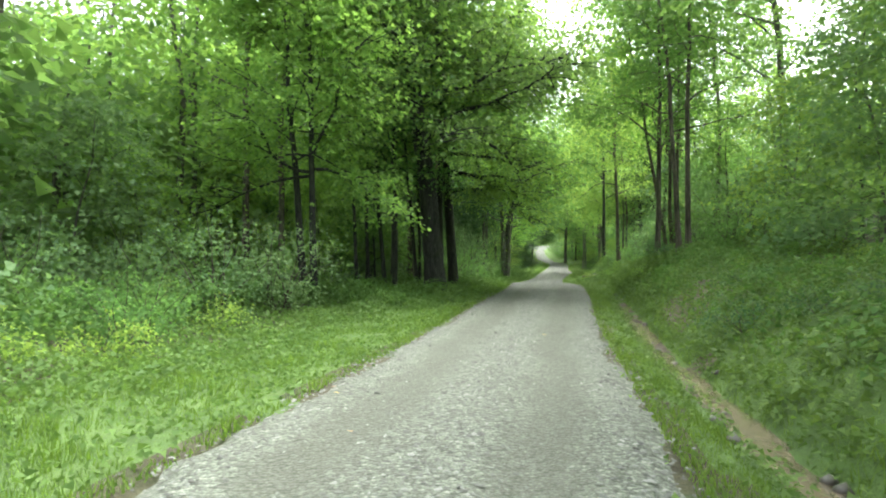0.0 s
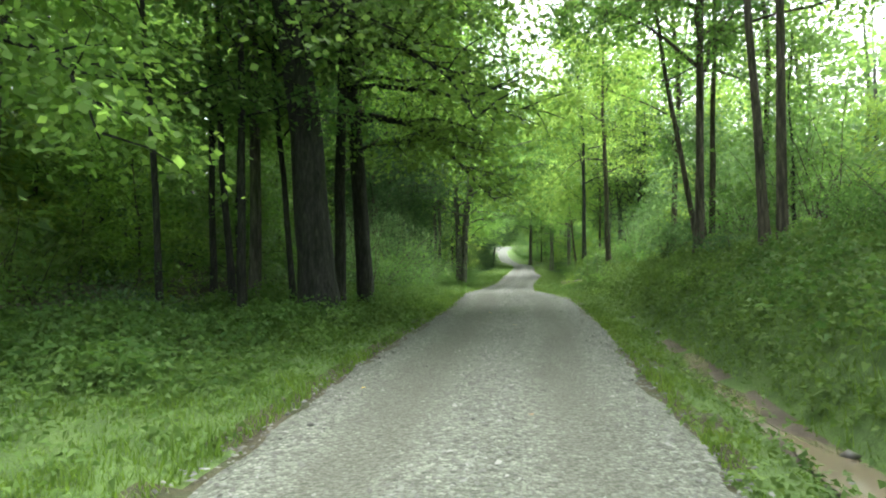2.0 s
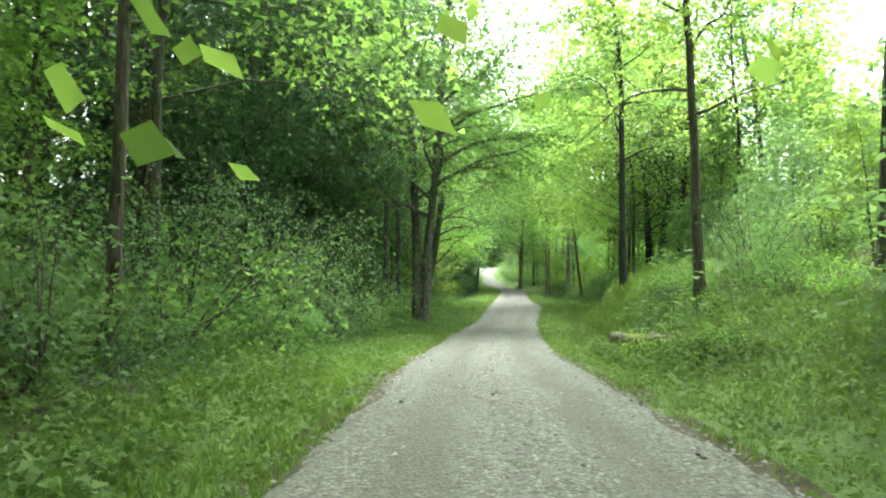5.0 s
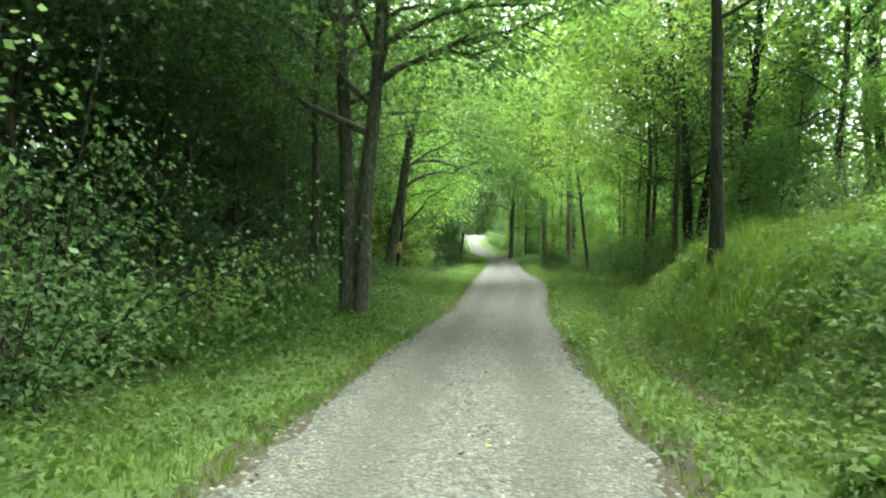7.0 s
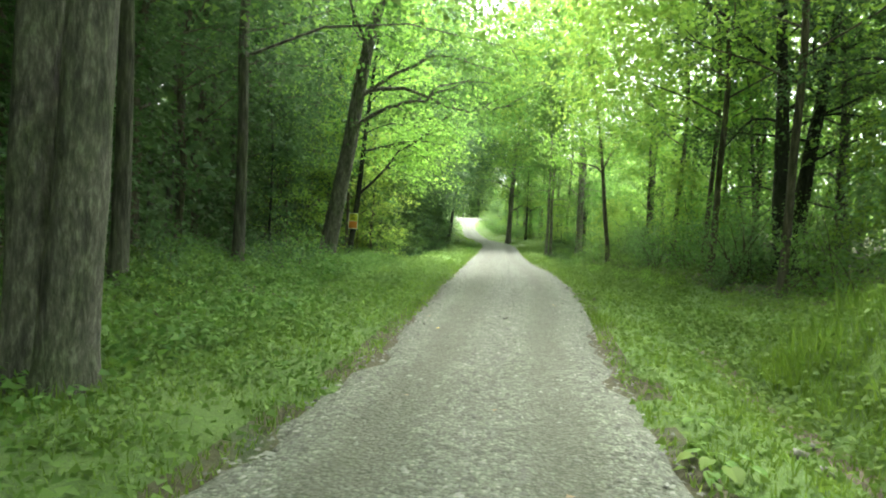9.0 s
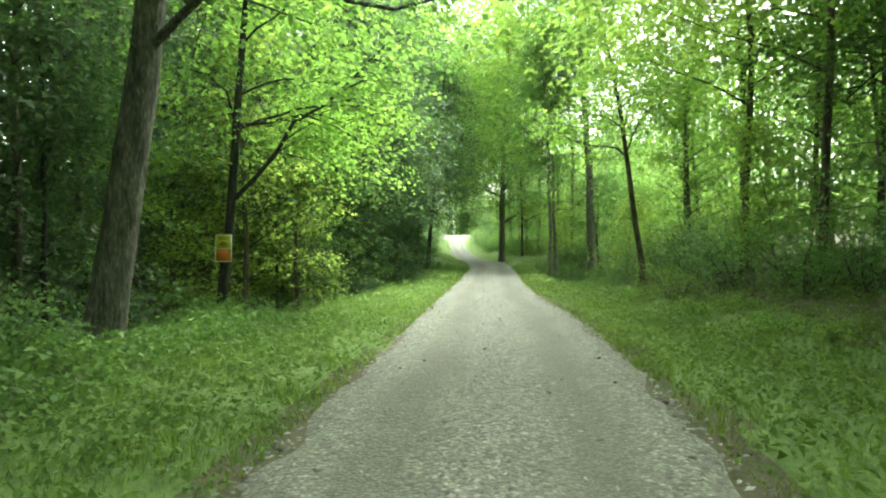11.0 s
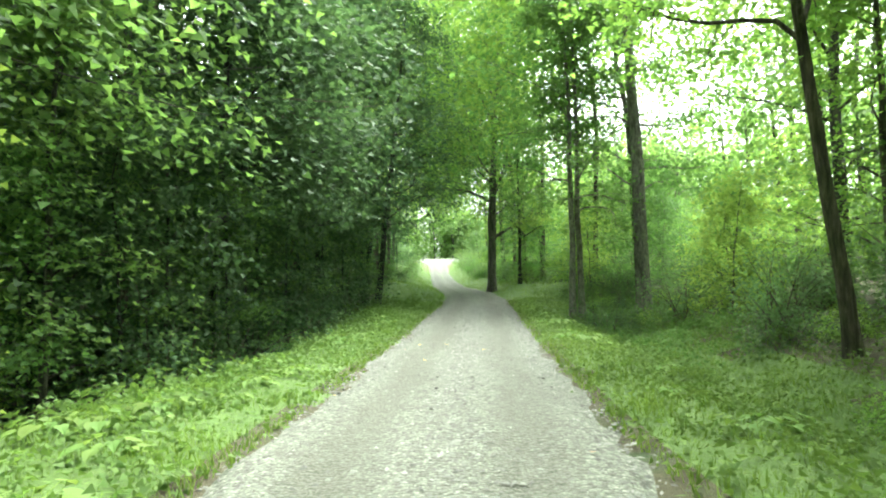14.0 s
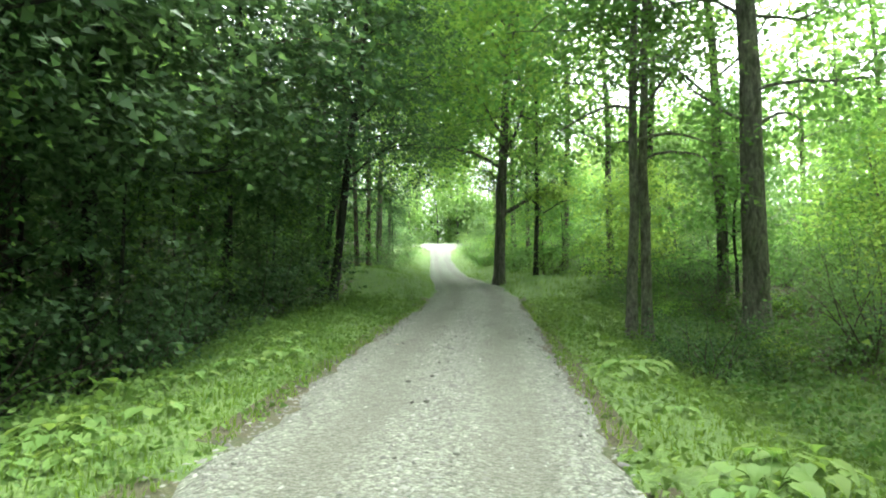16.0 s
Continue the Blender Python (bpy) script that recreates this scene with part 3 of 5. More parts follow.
# pair of slender trees with a fork, on the verge
stand(build_tree("tree", R, 12, 0.13, 4.6, 3.4, 15, 0.165, (0.2, 1.0), per=19, mat=LEAF_LIGHT, stems=[(0, 0, -0.015, 0.01, 1.0), (-0.3, 0.1, -0.12, 0.02, 0.95)], fill=110,
                 set_limbs=((4.1, PI, 0.12, 4.3), (4.3, 0.15, 0.15, 3.2), (4.5, 0.1, 1.15, 4.5), (4.2, PI + 0.5, 0.05, 3.5)),
                 label="slender twin-stemmed tree with light green leaves on the grass verge"), -7.65, 18.1)
# massive old trunk
stand(build_tree("tree", R, 24, 0.42, 7.5, 6.0, 18, 0.165, (0.1, 0.9), lean=(-0.105, 0.01), per=19, subs=5, mat=LEAF_MID, flare=1.75, aim=0.0, bias=0.35, fill=260, spray=0.7,
                 set_limbs=((5.3, PI - 0.2, 0.3, 6.0), (6.4, 2.2, 0.3, 5.0), (6.6, -0.4, 0.25, 6.0), (7.4, 0.2, 0.2, 7.0), (8.4, -0.2, 0.3, 7.0), (9.5, 0.0, 0.4, 6.5)), label="massive old tree with dark furrowed bark beside the lane"), -5.0, 24.6)
stand(build_tree("tree", R, 20, 0.24, 5.6, 5.6, 18, 0.165, (0.0, 0.8), lean=(-0.055, 0), per=22, subs=6, mat=LEAF_LIGHT, flare=1.3, aim=0.2, bias=0.5, fill=210, spray=0.65,
                 set_limbs=((5.6, -0.15, 0.1, 5.0), (6.6, 0.1, 0.2, 5.6), (4.8, -0.6, 0.0, 3.6), (7.4, -0.3, 0.2, 6.5), (8.2, 0.3, 0.3, 6.5), (10, 0.1, 0.35, 6.5), (12, -0.1, 0.35, 6.0)), label="tall straight tree with dark bark and branches over the lane"), -5.0, 28.5)
stand(build_tree("tree", R, 19, 0.17, 6.0, 3.4, 14, 0.165, (0.2, 0.9), lean=(-0.02, 0), mat=LEAF_MID, fill=40, label="tall thin dark tree beside a massive trunk"), -5.5, 27.4)
stand(build_tree("tree", R, 15, 0.2, 4.6, 6.0, 16, 0.165, (0.1, 0.8), per=22, subs=5, mat=LEAF_MID, bark=BARK_BROWN, fill=120, spray=0.6, aim=PI - 0.5, bias=0.6,
                 droop=0.12, set_limbs=((5.2, 2.5, 0.4, 5.5), (5.4, 2.1, 0.4, 5.5), (5.8, 2.9, 0.45, 5.0)),
                 label="leafy tree on the bank with boughs over the lane"), 5.4, 5.0)
for px_, py_, tilt, rr in ((-6.1, 25.8, -0.10, 0.09), (-6.7, 24.2, -0.03, 0.11), (-7.4, 25.2, -0.05, 0.10), (-7.9, 23.0, -0.04, 0.08), (-8.6, 26.5, -0.02, 0.10), (-6.9, 29.5, -0.02, 0.09)):
    stand(build_tree("tree", R, 14, rr, 4.2, 2.8, 11, 0.165, (0.2, 0.9), lean=(tilt, 0), mat=LEAF_MID, fill=25, label="thin dark young tree among big trunks", group="thin trees in the wood"), px_, py_)
# broad old double trunk
stand(build_tree("tree", R, 20, 0.225, 6.0, 7.4, 16, 0.165, (0.25, 0.95), per=19, subs=5, mat=LEAF_MID, bark=BARK_PALE, flare=1.4, fill=150, spray=0.65, droop=0.15,
                 stems=[(0.13, 0.02, 0.085, 0.01, 1.0), (-0.13, 0, 0.0, 0.0, 0.95)], aim=0.1, bias=0.3,
                 set_limbs=((4.9, PI - 0.1, 0.5, 6.5), (5.6, PI + 0.3, 0.8, 5.5), (6.4, 0.1, 0.85, 6.0), (7.2, 0.2, 0.5, 7.2), (8.6, -0.3, 0.45, 7.2), (10, 0.0, 0.5, 6.5)),
                 label="old double-trunked tree with grey-brown bark by the verge"), -4.93, 54.8)
stand(build_tree("tree", R, 18, 0.31, 5.0, 6.0, 16, 0.165, (0.1, 0.8), lean=(0.17, 0.02), per=19, subs=5, mat=LEAF_MID, bark=BARK_PALE, flare=1.3, droop=0.15, fill=190, spray=0.6, aim=0.1, bias=0.4,
                 label="large pale grey tree leaning towards the lane"), -6.95, 70.6)
sign_tree = stand(build_tree("tree", R, 13, 0.135, 4.4, 4.6, 10, 0.175, (0.4, 1.0), lean=(0.10, 0.0), per=20, subs=5, mat=LEAF_LIGHT, flare=1.2, aim=0.4, bias=0.5, fill=70,
                             set_limbs=((3.3, 0.35, 0.8, 6.0), (5.2, 0.9, 0.4, 5.0)), droop=0.8, spray=0.6,
                             label="dark-barked tree with arching branches of bright leaves"), -7.31, 75.93)
for px_, py_, tilt, rr in ((-5.3, 107.9, 0.13, 0.16), (-7.2, 103.5, 0.04, 0.15), (-8.2, 99.0, 0.02, 0.17), (-8.0, 94.5, 0.03, 0.14), (-6.6, 111.5, 0.09, 0.15)):
    stand(build_tree("tree", R, 16, rr, 4.2, 4.2, 15, 0.165, (0.1, 0.8), lean=(tilt, 0), mat=LEAF_DARK_SHADED, fill=90, spray=0.65, aim=0.2, bias=0.3, droop=0.1,
                     label="dark-trunked tree on the ravine side", group="trees on the ravine side"), px_, py_)
# other side of the lane
stand(build_tree("tree", R, 16, 0.125, 5.0, 3.6, 13, 0.165, (0.2, 0.9), lean=(0.0, 0), mat=LEAF_MID, bark=BARK_BROWN, label="slender crooked tree on top of the bank", fill=20, set_limbs=((5.2, 2.8, 0.85, 4.5), (4.6, 0.3, 1.0, 4.0))), 4.25, 28.8)
stand(build_tree("tree", R, 17, 0.11, 5.0, 4.0, 11, 0.165, (0.2, 0.9), mat=LEAF_MID, bark=BARK_BROWN, stems=[(0, 0, 0.0, 0, 1.0), (-.3, .1, -0.05, 0.02, .85)], fill=20,
                 label="double-stemmed tree on top of the bank"), 4.75, 24.6)
stand(build_tree("tree", R, 16, 0.105, 6.0, 3.6, 8, 0.165, (0.3, 1.0), mat=LEAF_LIGHT, bark=BARK_BROWN, stems=[(0, 0, 0.02, 0, 1.0), (-.35, .2, -0.15, 0.02, .9), (-.1, .4, -.05, 0, .9)],
                 label="many-stemmed tree with bare lower stems on the bank"), 5.7, 32.6)
stand(build_tree("tree", R, 15, 0.14, 5.0, 3.6, 14, 0.165, (0.2, 0.9), lean=(-0.035, 0), mat=LEAF_LIGHT, bark=BARK_BROWN, fill=30, label="slender tree with brown bark on the bank"), 3.95, 44.2)
stand(build_tree("tree", R, 17, 0.14, 5.2, 3.4, 16, 0.165, (0.1, 0.8), mat=LEAF_MID, fill=20, label="straight dark tree on the bank edge"), 3.5, 52.4)
stand(build_tree("tree", R, 15, 0.3, 4.5, 4.8, 14, 0.165, (0.2, 0.8), mat=LEAF_DARK_SHADED, stems=[(0, 0, -0.06, 0, 1.0), (.3, .2, 0.12, 0.02, .9)], fill=60, label="stout gnarled dark tree in the wood"), 9.0, 72)
stand(build_tree("tree", R, 15, 0.28, 4.5, 4.8, 16, 0.165, (0.2, 0.8), lean=(0.05, 0), mat=LEAF_DARK_SHADED, fill=80, label="stout gnarled dark tree in the wood"), 9.2, 66.2)
stand(build_tree("tree", R, 15, 0.13, 5.4, 3.4, 13, 0.165, (0.4, 1.0), lean=(-0.085, 0), mat=LEAF_LIGHT, bark=BARK_BROWN, fill=25, set_limbs=((5.6, 2.6, 1.0, 4.0), (5.8, 0.3, 0.9, 4.0)),
                 label="slender tree leaning to the lane from the ditch edge"), 6.1, 88.2)
stand(build_tree("tree", R, 24, 0.28, 4.4, 4.8, 26, 0.165, (-0.05, 0.8), lean=(0.003, 0), per=19, subs=5, mat=LEAF_MID, bark=BARK_SMOOTH, flare=1.35, fill=210, spray=0.65,
                 label="tall straight tree with smooth brown trunk by the lane"), 6.1, 101.2)
stand(build_tree("tree", R, 17, 0.13, 4.2, 2.8, 14, 0.165, (0.1, 0.8), mat=LEAF_MID, bark=BARK_SMOOTH, stems=[(-.18, 0, -0.012, 0, 1.0), (.22, .1, 0.015, 0, .95)], fill=30,
                 label="slim twin-stemmed tree close to the lane"), 3.65, 101.8)
# dark trunk given paler grey bark, which puts distance haze into its colour
stand(build_tree("tree", R, 23, 0.29, 5.0, 6.4, 22, 0.19, (0.3, 1.0), lean=(0.02, 0), mat=LEAF_LIGHT, bark=BARK_GREY, fill=110, spray=0.6, set_limbs=((3.3, 2.7, 1.0, 6.5), (3.7, 0.4, 0.95, 6.0), (3.9, 0.1, 0.3, 3.5)),
                 label="forked dark tree at the bend of the lane"), 0.75, 119.0)
stand(build_tree("tree", R, 12, 0.13, 3.0, 3.2, 14, 0.165, (0.3, 0.9), lean=(0.03, 0), mat=LEAF_MID, fill=50, label="slender dark tree at the bend"), 2.7, 119.5)

# ---- woods on both sides ----
KINDS = {
    "tall": [build_tree("tree", R, h, r, b, L, n, 0.22, (0.1, 1.0), per=13, subs=4, spray=0.8, fill=60, mat=m, bark=k, single=False,
                        label="tall broadleaf tree of the mixed wood", group="trees of the wood")
             for h, r, b, L, n, m, k in ((19, .19, 2.2, 4.6, 24, LEAF_MID, BARK_GREY), (17, .16, 1.8, 4.2, 23, LEAF_LIGHT, BARK_BROWN),
                                         (21, .20, 2.6, 4.8, 24, LEAF_DARK_SHADED, BARK_BROWN), (16, .14, 1.6, 4.2, 22, LEAF_MID, BARK_GREY))],
    "edge": [build_tree("tree", R, h, r, b, L, n, 0.195, (0.3, 1.0), per=13, subs=4, spray=0.9, fill=220, mat=m, bark=k, aim=0.0, bias=0.55, droop=0.08, single=False,
                        label="tall tree spreading its crown over the lane", group="trees arching over the lane")
             for h, r, b, L, n, m, k in ((22, .14, 5.2, 6.8, 20, LEAF_MID, BARK_GREY), (20, .12, 5.0, 6.6, 18, LEAF_LIGHT, BARK_BROWN), (22, .14, 5.0, 6.6, 20, LEAF_DARK_SHADED, BARK_BROWN))],
    "young": [build_tree("tree", R, h, r, b, L, n, 0.178, (0.0, 0.8), per=13, subs=4, spray=0.66, flat=0.18, fill=40, mat=m, bark=k, droop=0.6, single=False,
                         label="young understorey tree with layered leaf sprays", group="young trees of the wood")
              for h, r, b, L, n, m, k in ((7.5, .06, 0.9, 2.5, 16, LEAF_MID, BARK_DARK), (6.0, .05, 0.7, 2.3, 15, LEAF_LIGHT, BARK_BROWN),
                                          (8.5, .07, 1.2, 2.7, 17, LEAF_DARK_SHADED, BARK_DARK), (5.0, .045, 0.4, 2.1, 14, LEAF_GREY, BARK_GREY))],
    "bush": [build_bush("bush", R, h, w, n, 0.088 if h > 4 else 0.112, c, m, t, group="bushes at the wood's edge", full=h > 4 or m is LEAF_DARK_SHADED)
             for h, w, n, c, m, t in ((2.4, 2.4, 10, 9, LEAF_MID, "leafy green shrub at the wood's edge"), (1.7, 2.2, 9, 9, LEAF_DARK_SHADED, "dark green shrub at the wood's edge"),
                                      (3.2, 2.8, 11, 10, LEAF_GREY, "tall grey-green shrub at the wood's edge"), (1.1, 1.8, 8, 8, LEAF_LIGHT, "low bright green shrub at the wood's edge"),
                                      (4.3, 3.6, 15, 20, LEAF_GREY, "large rounded grey-green shrub beside the verge"), (3.0, 3.4, 13, 13, LEAF_DARK_SHADED, "broad dark shrub on the ravine edge"))],
}
USED = set()


def plant(kind, which, x, y, turn, size):
    src = KINDS[kind][which % len(KINDS[kind])]
    m = at(x, y, turn, size)
    if src.name not in USED:
        USED.add(src.name)
        src.matrix_basis = m
        return src
    return copy_thing(src, m)


TAKEN = [(o.matrix_basis.translation.x, o.matrix_basis.translation.y) for o in scene.objects
         if o.parent is None and o.name.startswith("tree") and o.matrix_basis.translation.length > 1]


def free(x, y, gap):
    # the open strip from the lane to the notice stays clear
    f = min(1.0, max(0.0, ((x + 2) * -5.1 + (y - 65) * 10.5) / (5.1 ** 2 + 10.5 ** 2)))
    if (x + 2 + 5.1 * f) ** 2 + (y - 65 - 10.5 * f) ** 2 < 2.7 ** 2:
        return False
    if any((x - a) ** 2 + (y - b) ** 2 < gap * gap for a, b in TAKEN):
        return False
    TAKEN.append((x, y))
    return True


def beside(side, y, d):
    return float(curve_at(LEFT_EDGE, y)) - d if side < 0 else float(curve_at(RIGHT_EDGE, y)) + d


def wood(side, y0, y1, near, deep, step, tall_share, picks=(0, 1, 2, 3), sizes=(0.8, 1.15), tall_near=3.4):
    """Scatter trees of the wood in a strip beside the lane."""
    for _ in range(int((y1 - y0) * (deep - near) / (step * step))):
        y = R.uniform(y0, y1)
        d = near + (deep - near) * R.uniform() ** 1.25
        x = beside(side, y, d)
        tall = R.uniform() < tall_share and d > near + tall_near
        if free(x, y, 2.4 if tall else 1.7):
            plant("tall" if tall else "young", int(R.choice(picks)), x, y, R.uniform(0, 360), R.uniform(*sizes))


for y, side, d, k in ((13, -1, 11.8, 1), (21, -1, 8.8, 1), (31, -1, 5.0, 1), (26, -1, 4.6, 0), (35, 1, 7.4, 1), (28.5, 1, 8.5, 0), (37, -1, 4.4, 1), (42, -1, 6.8, 0), (40.5, 1, 6.0, 1), (21.5, -1, 7.6, 1), (48, -1, 6.5, 2), (51, -1, 8.5, 2), (56.5, -1, 8.0, 2), (60, -1, 5.2, 0), (66, -1, 5.6, 0), (63, -1, 9, 2), (70, -1, 9.5, 2), (75, -1, 9.5, 2), 
                      (88, -1, 9.0, 0), (84.5, -1, 9.5, 0), (92, -1, 7, 2), (95, -1, 8, 2), (98, -1, 7, 2), (101, -1, 8, 2), (104, -1, 6.5, 2), (106, -1, 7, 2), (113, -1, 5, 0), (118, -1, 5, 1), (124, -1, 4.6, 1), (131, -1, 4.5, 1), (139, -1, 4.5, 0), (148, -1, 5, 1), (160, -1, 5, 0),
                      (6, 1, 7.5, 0), (13, 1, 8.8, 1), (19, 1, 8.8, 0), (63, 1, 10.5, 1), (67, 1, 5.6, 1), (73, 1, 5.6, 1), (79, 1, 7.5, 1), (85, 1, 8, 1), (82, 1, 11.0, 1), (94, 1, 11.5, 1),
                      (106, 1, 6.0, 0), (111, 1, 5.0, 1), (116, 1, 5.0, 0), (123, 1, 4.5, 1), (127, 1, 4.0, 0), (132, 1, 4, 1), (138, 1, 4, 0), (146, 1, 4, 1), (158, 1, 5, 0)):
    x = beside(side, y, d)
    TAKEN.append((x, y))
    plant("edge", k, x, y, (0 if side < 0 else 180) + R.uniform(-25, 25), R.uniform(0.9, 1.15) * (1.22 if y > 110 else 1.0))

for k, y, d, z_ in ((0, 12.2, 5.6, 0.9), (3, 15.0, 6.2, 1.05), (0, 18.2, 7.0, 1.0), (1, 21.5, 6.4, 0.9), (3, 24.0, 7.4, 1.0), (0, 32.0, 7.0, 1.0), (3, 36.5, 5.6, 1.0)):
    x = beside(1, y, d)
    TAKEN.append((x, y))
    plant("young", k, x, y, y * 53, z_)
for k, x, y, z_ in ((1, -8.6, 80.6, 1.0), (1, -7.9, 84.0, 1.05), (1, -9.2, 86.2, 1.1), (1, -10.2, 82.5, 1.2), (3, -8.0, 87.8, 1.0), (1, -11.0, 78.5, 1.2), (3, -10.8, 88.5, 1.2)):
    TAKEN.append((x, y))
    plant("tall", k, x, y, k * 90 + y * 37, z_ * 0.66)
for k, y, d, z_ in ((1, 18, 9.0, 0.85), (1, 22.5, 10.5, 0.9), (3, 13, 10.5, 0.85), (0, 63.5, 12.5, 1.0), (3, 66.5, 10.5, 1.05), (1, 70, 12, 1.1), (0, 74, 10.5, 1.0), (3, 77.5, 13, 1.1), (1, 82, 11, 1.0), (0, 87.5, 12.5, 1.0), (3, 91, 13.5, 0.9), (1, 60, 13.5, 1.1),
                    (3, 80, 15, 1.2), (0, 70, 15.5, 1.2), (3, 79, 9.8, 1.2), (1, 84.5, 10.5, 1.2), (1, 93.5, 11.5, 1.0), (1, 92, 8.2, 1.0), (0, 95.8, 9.4, 1.05), (1, 99.5, 11.0, 1.0)):
    x = beside(1, y, d)
    TAKEN.append((x, y))
    plant("tall", k, x, y, y * 41, z_)
# mostly kind 2: the ravine side's shade is in its leaf colour
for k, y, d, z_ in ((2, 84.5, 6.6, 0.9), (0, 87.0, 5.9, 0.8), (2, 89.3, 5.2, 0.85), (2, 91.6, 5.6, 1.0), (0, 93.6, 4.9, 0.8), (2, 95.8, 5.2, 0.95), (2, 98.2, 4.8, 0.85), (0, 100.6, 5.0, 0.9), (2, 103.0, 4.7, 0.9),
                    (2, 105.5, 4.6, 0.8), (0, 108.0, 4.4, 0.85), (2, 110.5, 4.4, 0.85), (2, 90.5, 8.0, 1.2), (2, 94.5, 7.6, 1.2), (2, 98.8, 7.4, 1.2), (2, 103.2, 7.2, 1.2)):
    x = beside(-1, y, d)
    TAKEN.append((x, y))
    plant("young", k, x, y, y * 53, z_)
for k, y, d, z_ in ((0, 105, 6.0, 0.9), (1, 108.5, 4.2, 0.8), (3, 111, 6.2, 1.1), (1, 114, 4.4, 0.8), (0, 121.5, 4.0, 0.9), (1, 125, 5.2, 1.0), (3, 129, 4.2, 1.1), (0, 134, 4.6, 0.9), (1, 140, 4.4, 1.0), (3, 146, 5.0, 1.2), (0, 152, 5.0, 1.0),
                    (1, 118, 7.5, 1.1), (0, 112.5, 9.0, 1.0), (1, 104, 9.5, 1.0)):
    x = beside(1, y, d)
    TAKEN.append((x, y))
    plant("young", k, x, y, y * 29, z_)
wood(-1, 47, 69, 5.5, 9, 3.2, 0.0, (2,), (0.75, 1.15))
wood(1, 61, 66, 6.0, 9, 3.0, 0.0, (0, 1, 2), (0.6, 0.95))
wood(-1, 2, 16, 8.0, 14, 3.8, 0.2, (1, 1, 3))
wood(-1, 4, 21, 8.2, 12, 3.0, 0.0, (0, 1, 3, 1), (0.7, 1.1))
wood(-1, 21, 34, 6.5, 11, 3.0, 0.0, (0, 1, 3, 1), (0.7, 1.1))
wood(-1, 16, 32, 6.0, 14, 4.2, 0.35, (0, 1, 3))
wood(-1, 32, 44, 5.2, 11.5, 3.2, 0.4, (1, 1, 0))
# only kind 2 here, so leaf colour supplies the left wood's shade
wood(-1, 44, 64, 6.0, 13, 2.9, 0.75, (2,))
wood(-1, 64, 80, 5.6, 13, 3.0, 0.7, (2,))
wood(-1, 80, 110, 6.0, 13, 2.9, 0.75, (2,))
wood(-1, 108, 172, 4.0, 12, 5.4, 0.45)
wood(1, 2, 28, 6.0, 11, 3.4, 0.12, (0, 1, 3, 1), (0.6, 0.95))
wood(1, 30, 48, 7.0, 12, 2.9, 0.05, (1, 1, 3, 0), (0.55, 0.9))
wood(1, 48, 63, 11.0, 16, 3.4, 0.3, (0, 1, 3))
wood(1, 64, 90, 6.6, 14, 3.9, 0.25, (1, 1, 3, 0))
wood(1, 90, 118, 6.0, 14, 3.3, 0.06, (1, 1, 3), (0.55, 0.95))
wood(1, 116, 172, 4.0, 12, 5.4, 0.4)


def hedge(side, y0, y1, near, far, count, picks, sizes=(0.7, 1.15)):
    for _ in range(count):
        y, d = R.uniform(y0, y1), R.uniform(near, far)
        x = beside(side, y, d)
        if free(x, y, 0.9):
            plant("bush", int(R.choice(picks)), x, y, R.uniform(0, 360), R.uniform(*sizes))


for k, x, y, z_ in ((3, 2.05, 40.6, 0.68), (3, 2.45, 40.05, 0.75), (3, 2.9, 39.6, 0.8), (3, 3.3, 40.6, 0.6), (4, -6.9, 42.5, 1.0), (4, -6.9, 45.8, 0.9), (4, -8.2, 39.8, 1.05), (0, -6.3, 48.3, 1.0), (0, -6.0, 40.4, 0.8), (4, -9.4, 44.0, 1.1), (0, -7.0, 37.5, 1.2),
                    (0, -7.2, 9.2, 0.6), (0, -8.0, 10.6, 0.65), (0, -8.9, 12.0, 0.7), (3, -7.0, 11.5, 1.0), (0, -9.4, 9.5, 0.7), (3, -6.6, 8.0, 0.9), (2, -10.5, 13.5, 0.9), (2, -11.0, 10.5, 1.0),
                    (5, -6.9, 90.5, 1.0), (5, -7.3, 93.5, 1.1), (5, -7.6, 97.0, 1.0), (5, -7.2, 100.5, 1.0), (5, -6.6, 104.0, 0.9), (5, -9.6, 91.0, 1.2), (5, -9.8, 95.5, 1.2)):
    TAKEN.append((x, y))
    plant("bush", k, x, y, R.uniform(0, 360), z_)
hedge(-1, 2, 16, 4.2, 8, 16, (0, 2, 3))
hedge(-1, 16, 34, 5.0, 9, 10, (1, 1, 3), (0.5, 0.9))
hedge(-1, 33, 46, 2.6, 7, 18, (0, 1, 2))
hedge(-1, 46, 64, 4.0, 8, 12, (1, 1, 5), (0.5, 0.9))
hedge(-1, 64, 75, 3.2, 8, 13, (0, 1, 1))
hedge(-1, 88, 112, 4.4, 9, 14, (1, 1, 5), (0.6, 1.0))
hedge(-1, 112, 170, 3, 9, 18, (0, 1, 2))
hedge(1, -2, 28, 4.0, 7, 18, (0, 3, 3), (0.5, 0.95))
hedge(1, 30, 46, 4.4, 9, 30, (0, 2, 3, 4), (0.6, 1.0))
hedge(1, 46, 62, 5.5, 8, 8, (0, 3, 3), (0.5, 0.9))
hedge(1, 62, 92, 4.6, 9, 24, (0, 2, 2))
hedge(1, 92, 116, 4.0, 10, 24, (0, 2, 3), (0.5, 0.9))
hedge(1, 116, 170, 2.8, 9, 18, (0, 1, 2))
hedge(1, 94, 113, 4.6, 9, 18, (0, 3, 2), (0.7, 1.0))
hedge(1, 64, 112, 3.6, 6.5, 16, (3, 3, 1), (0.5, 0.8))
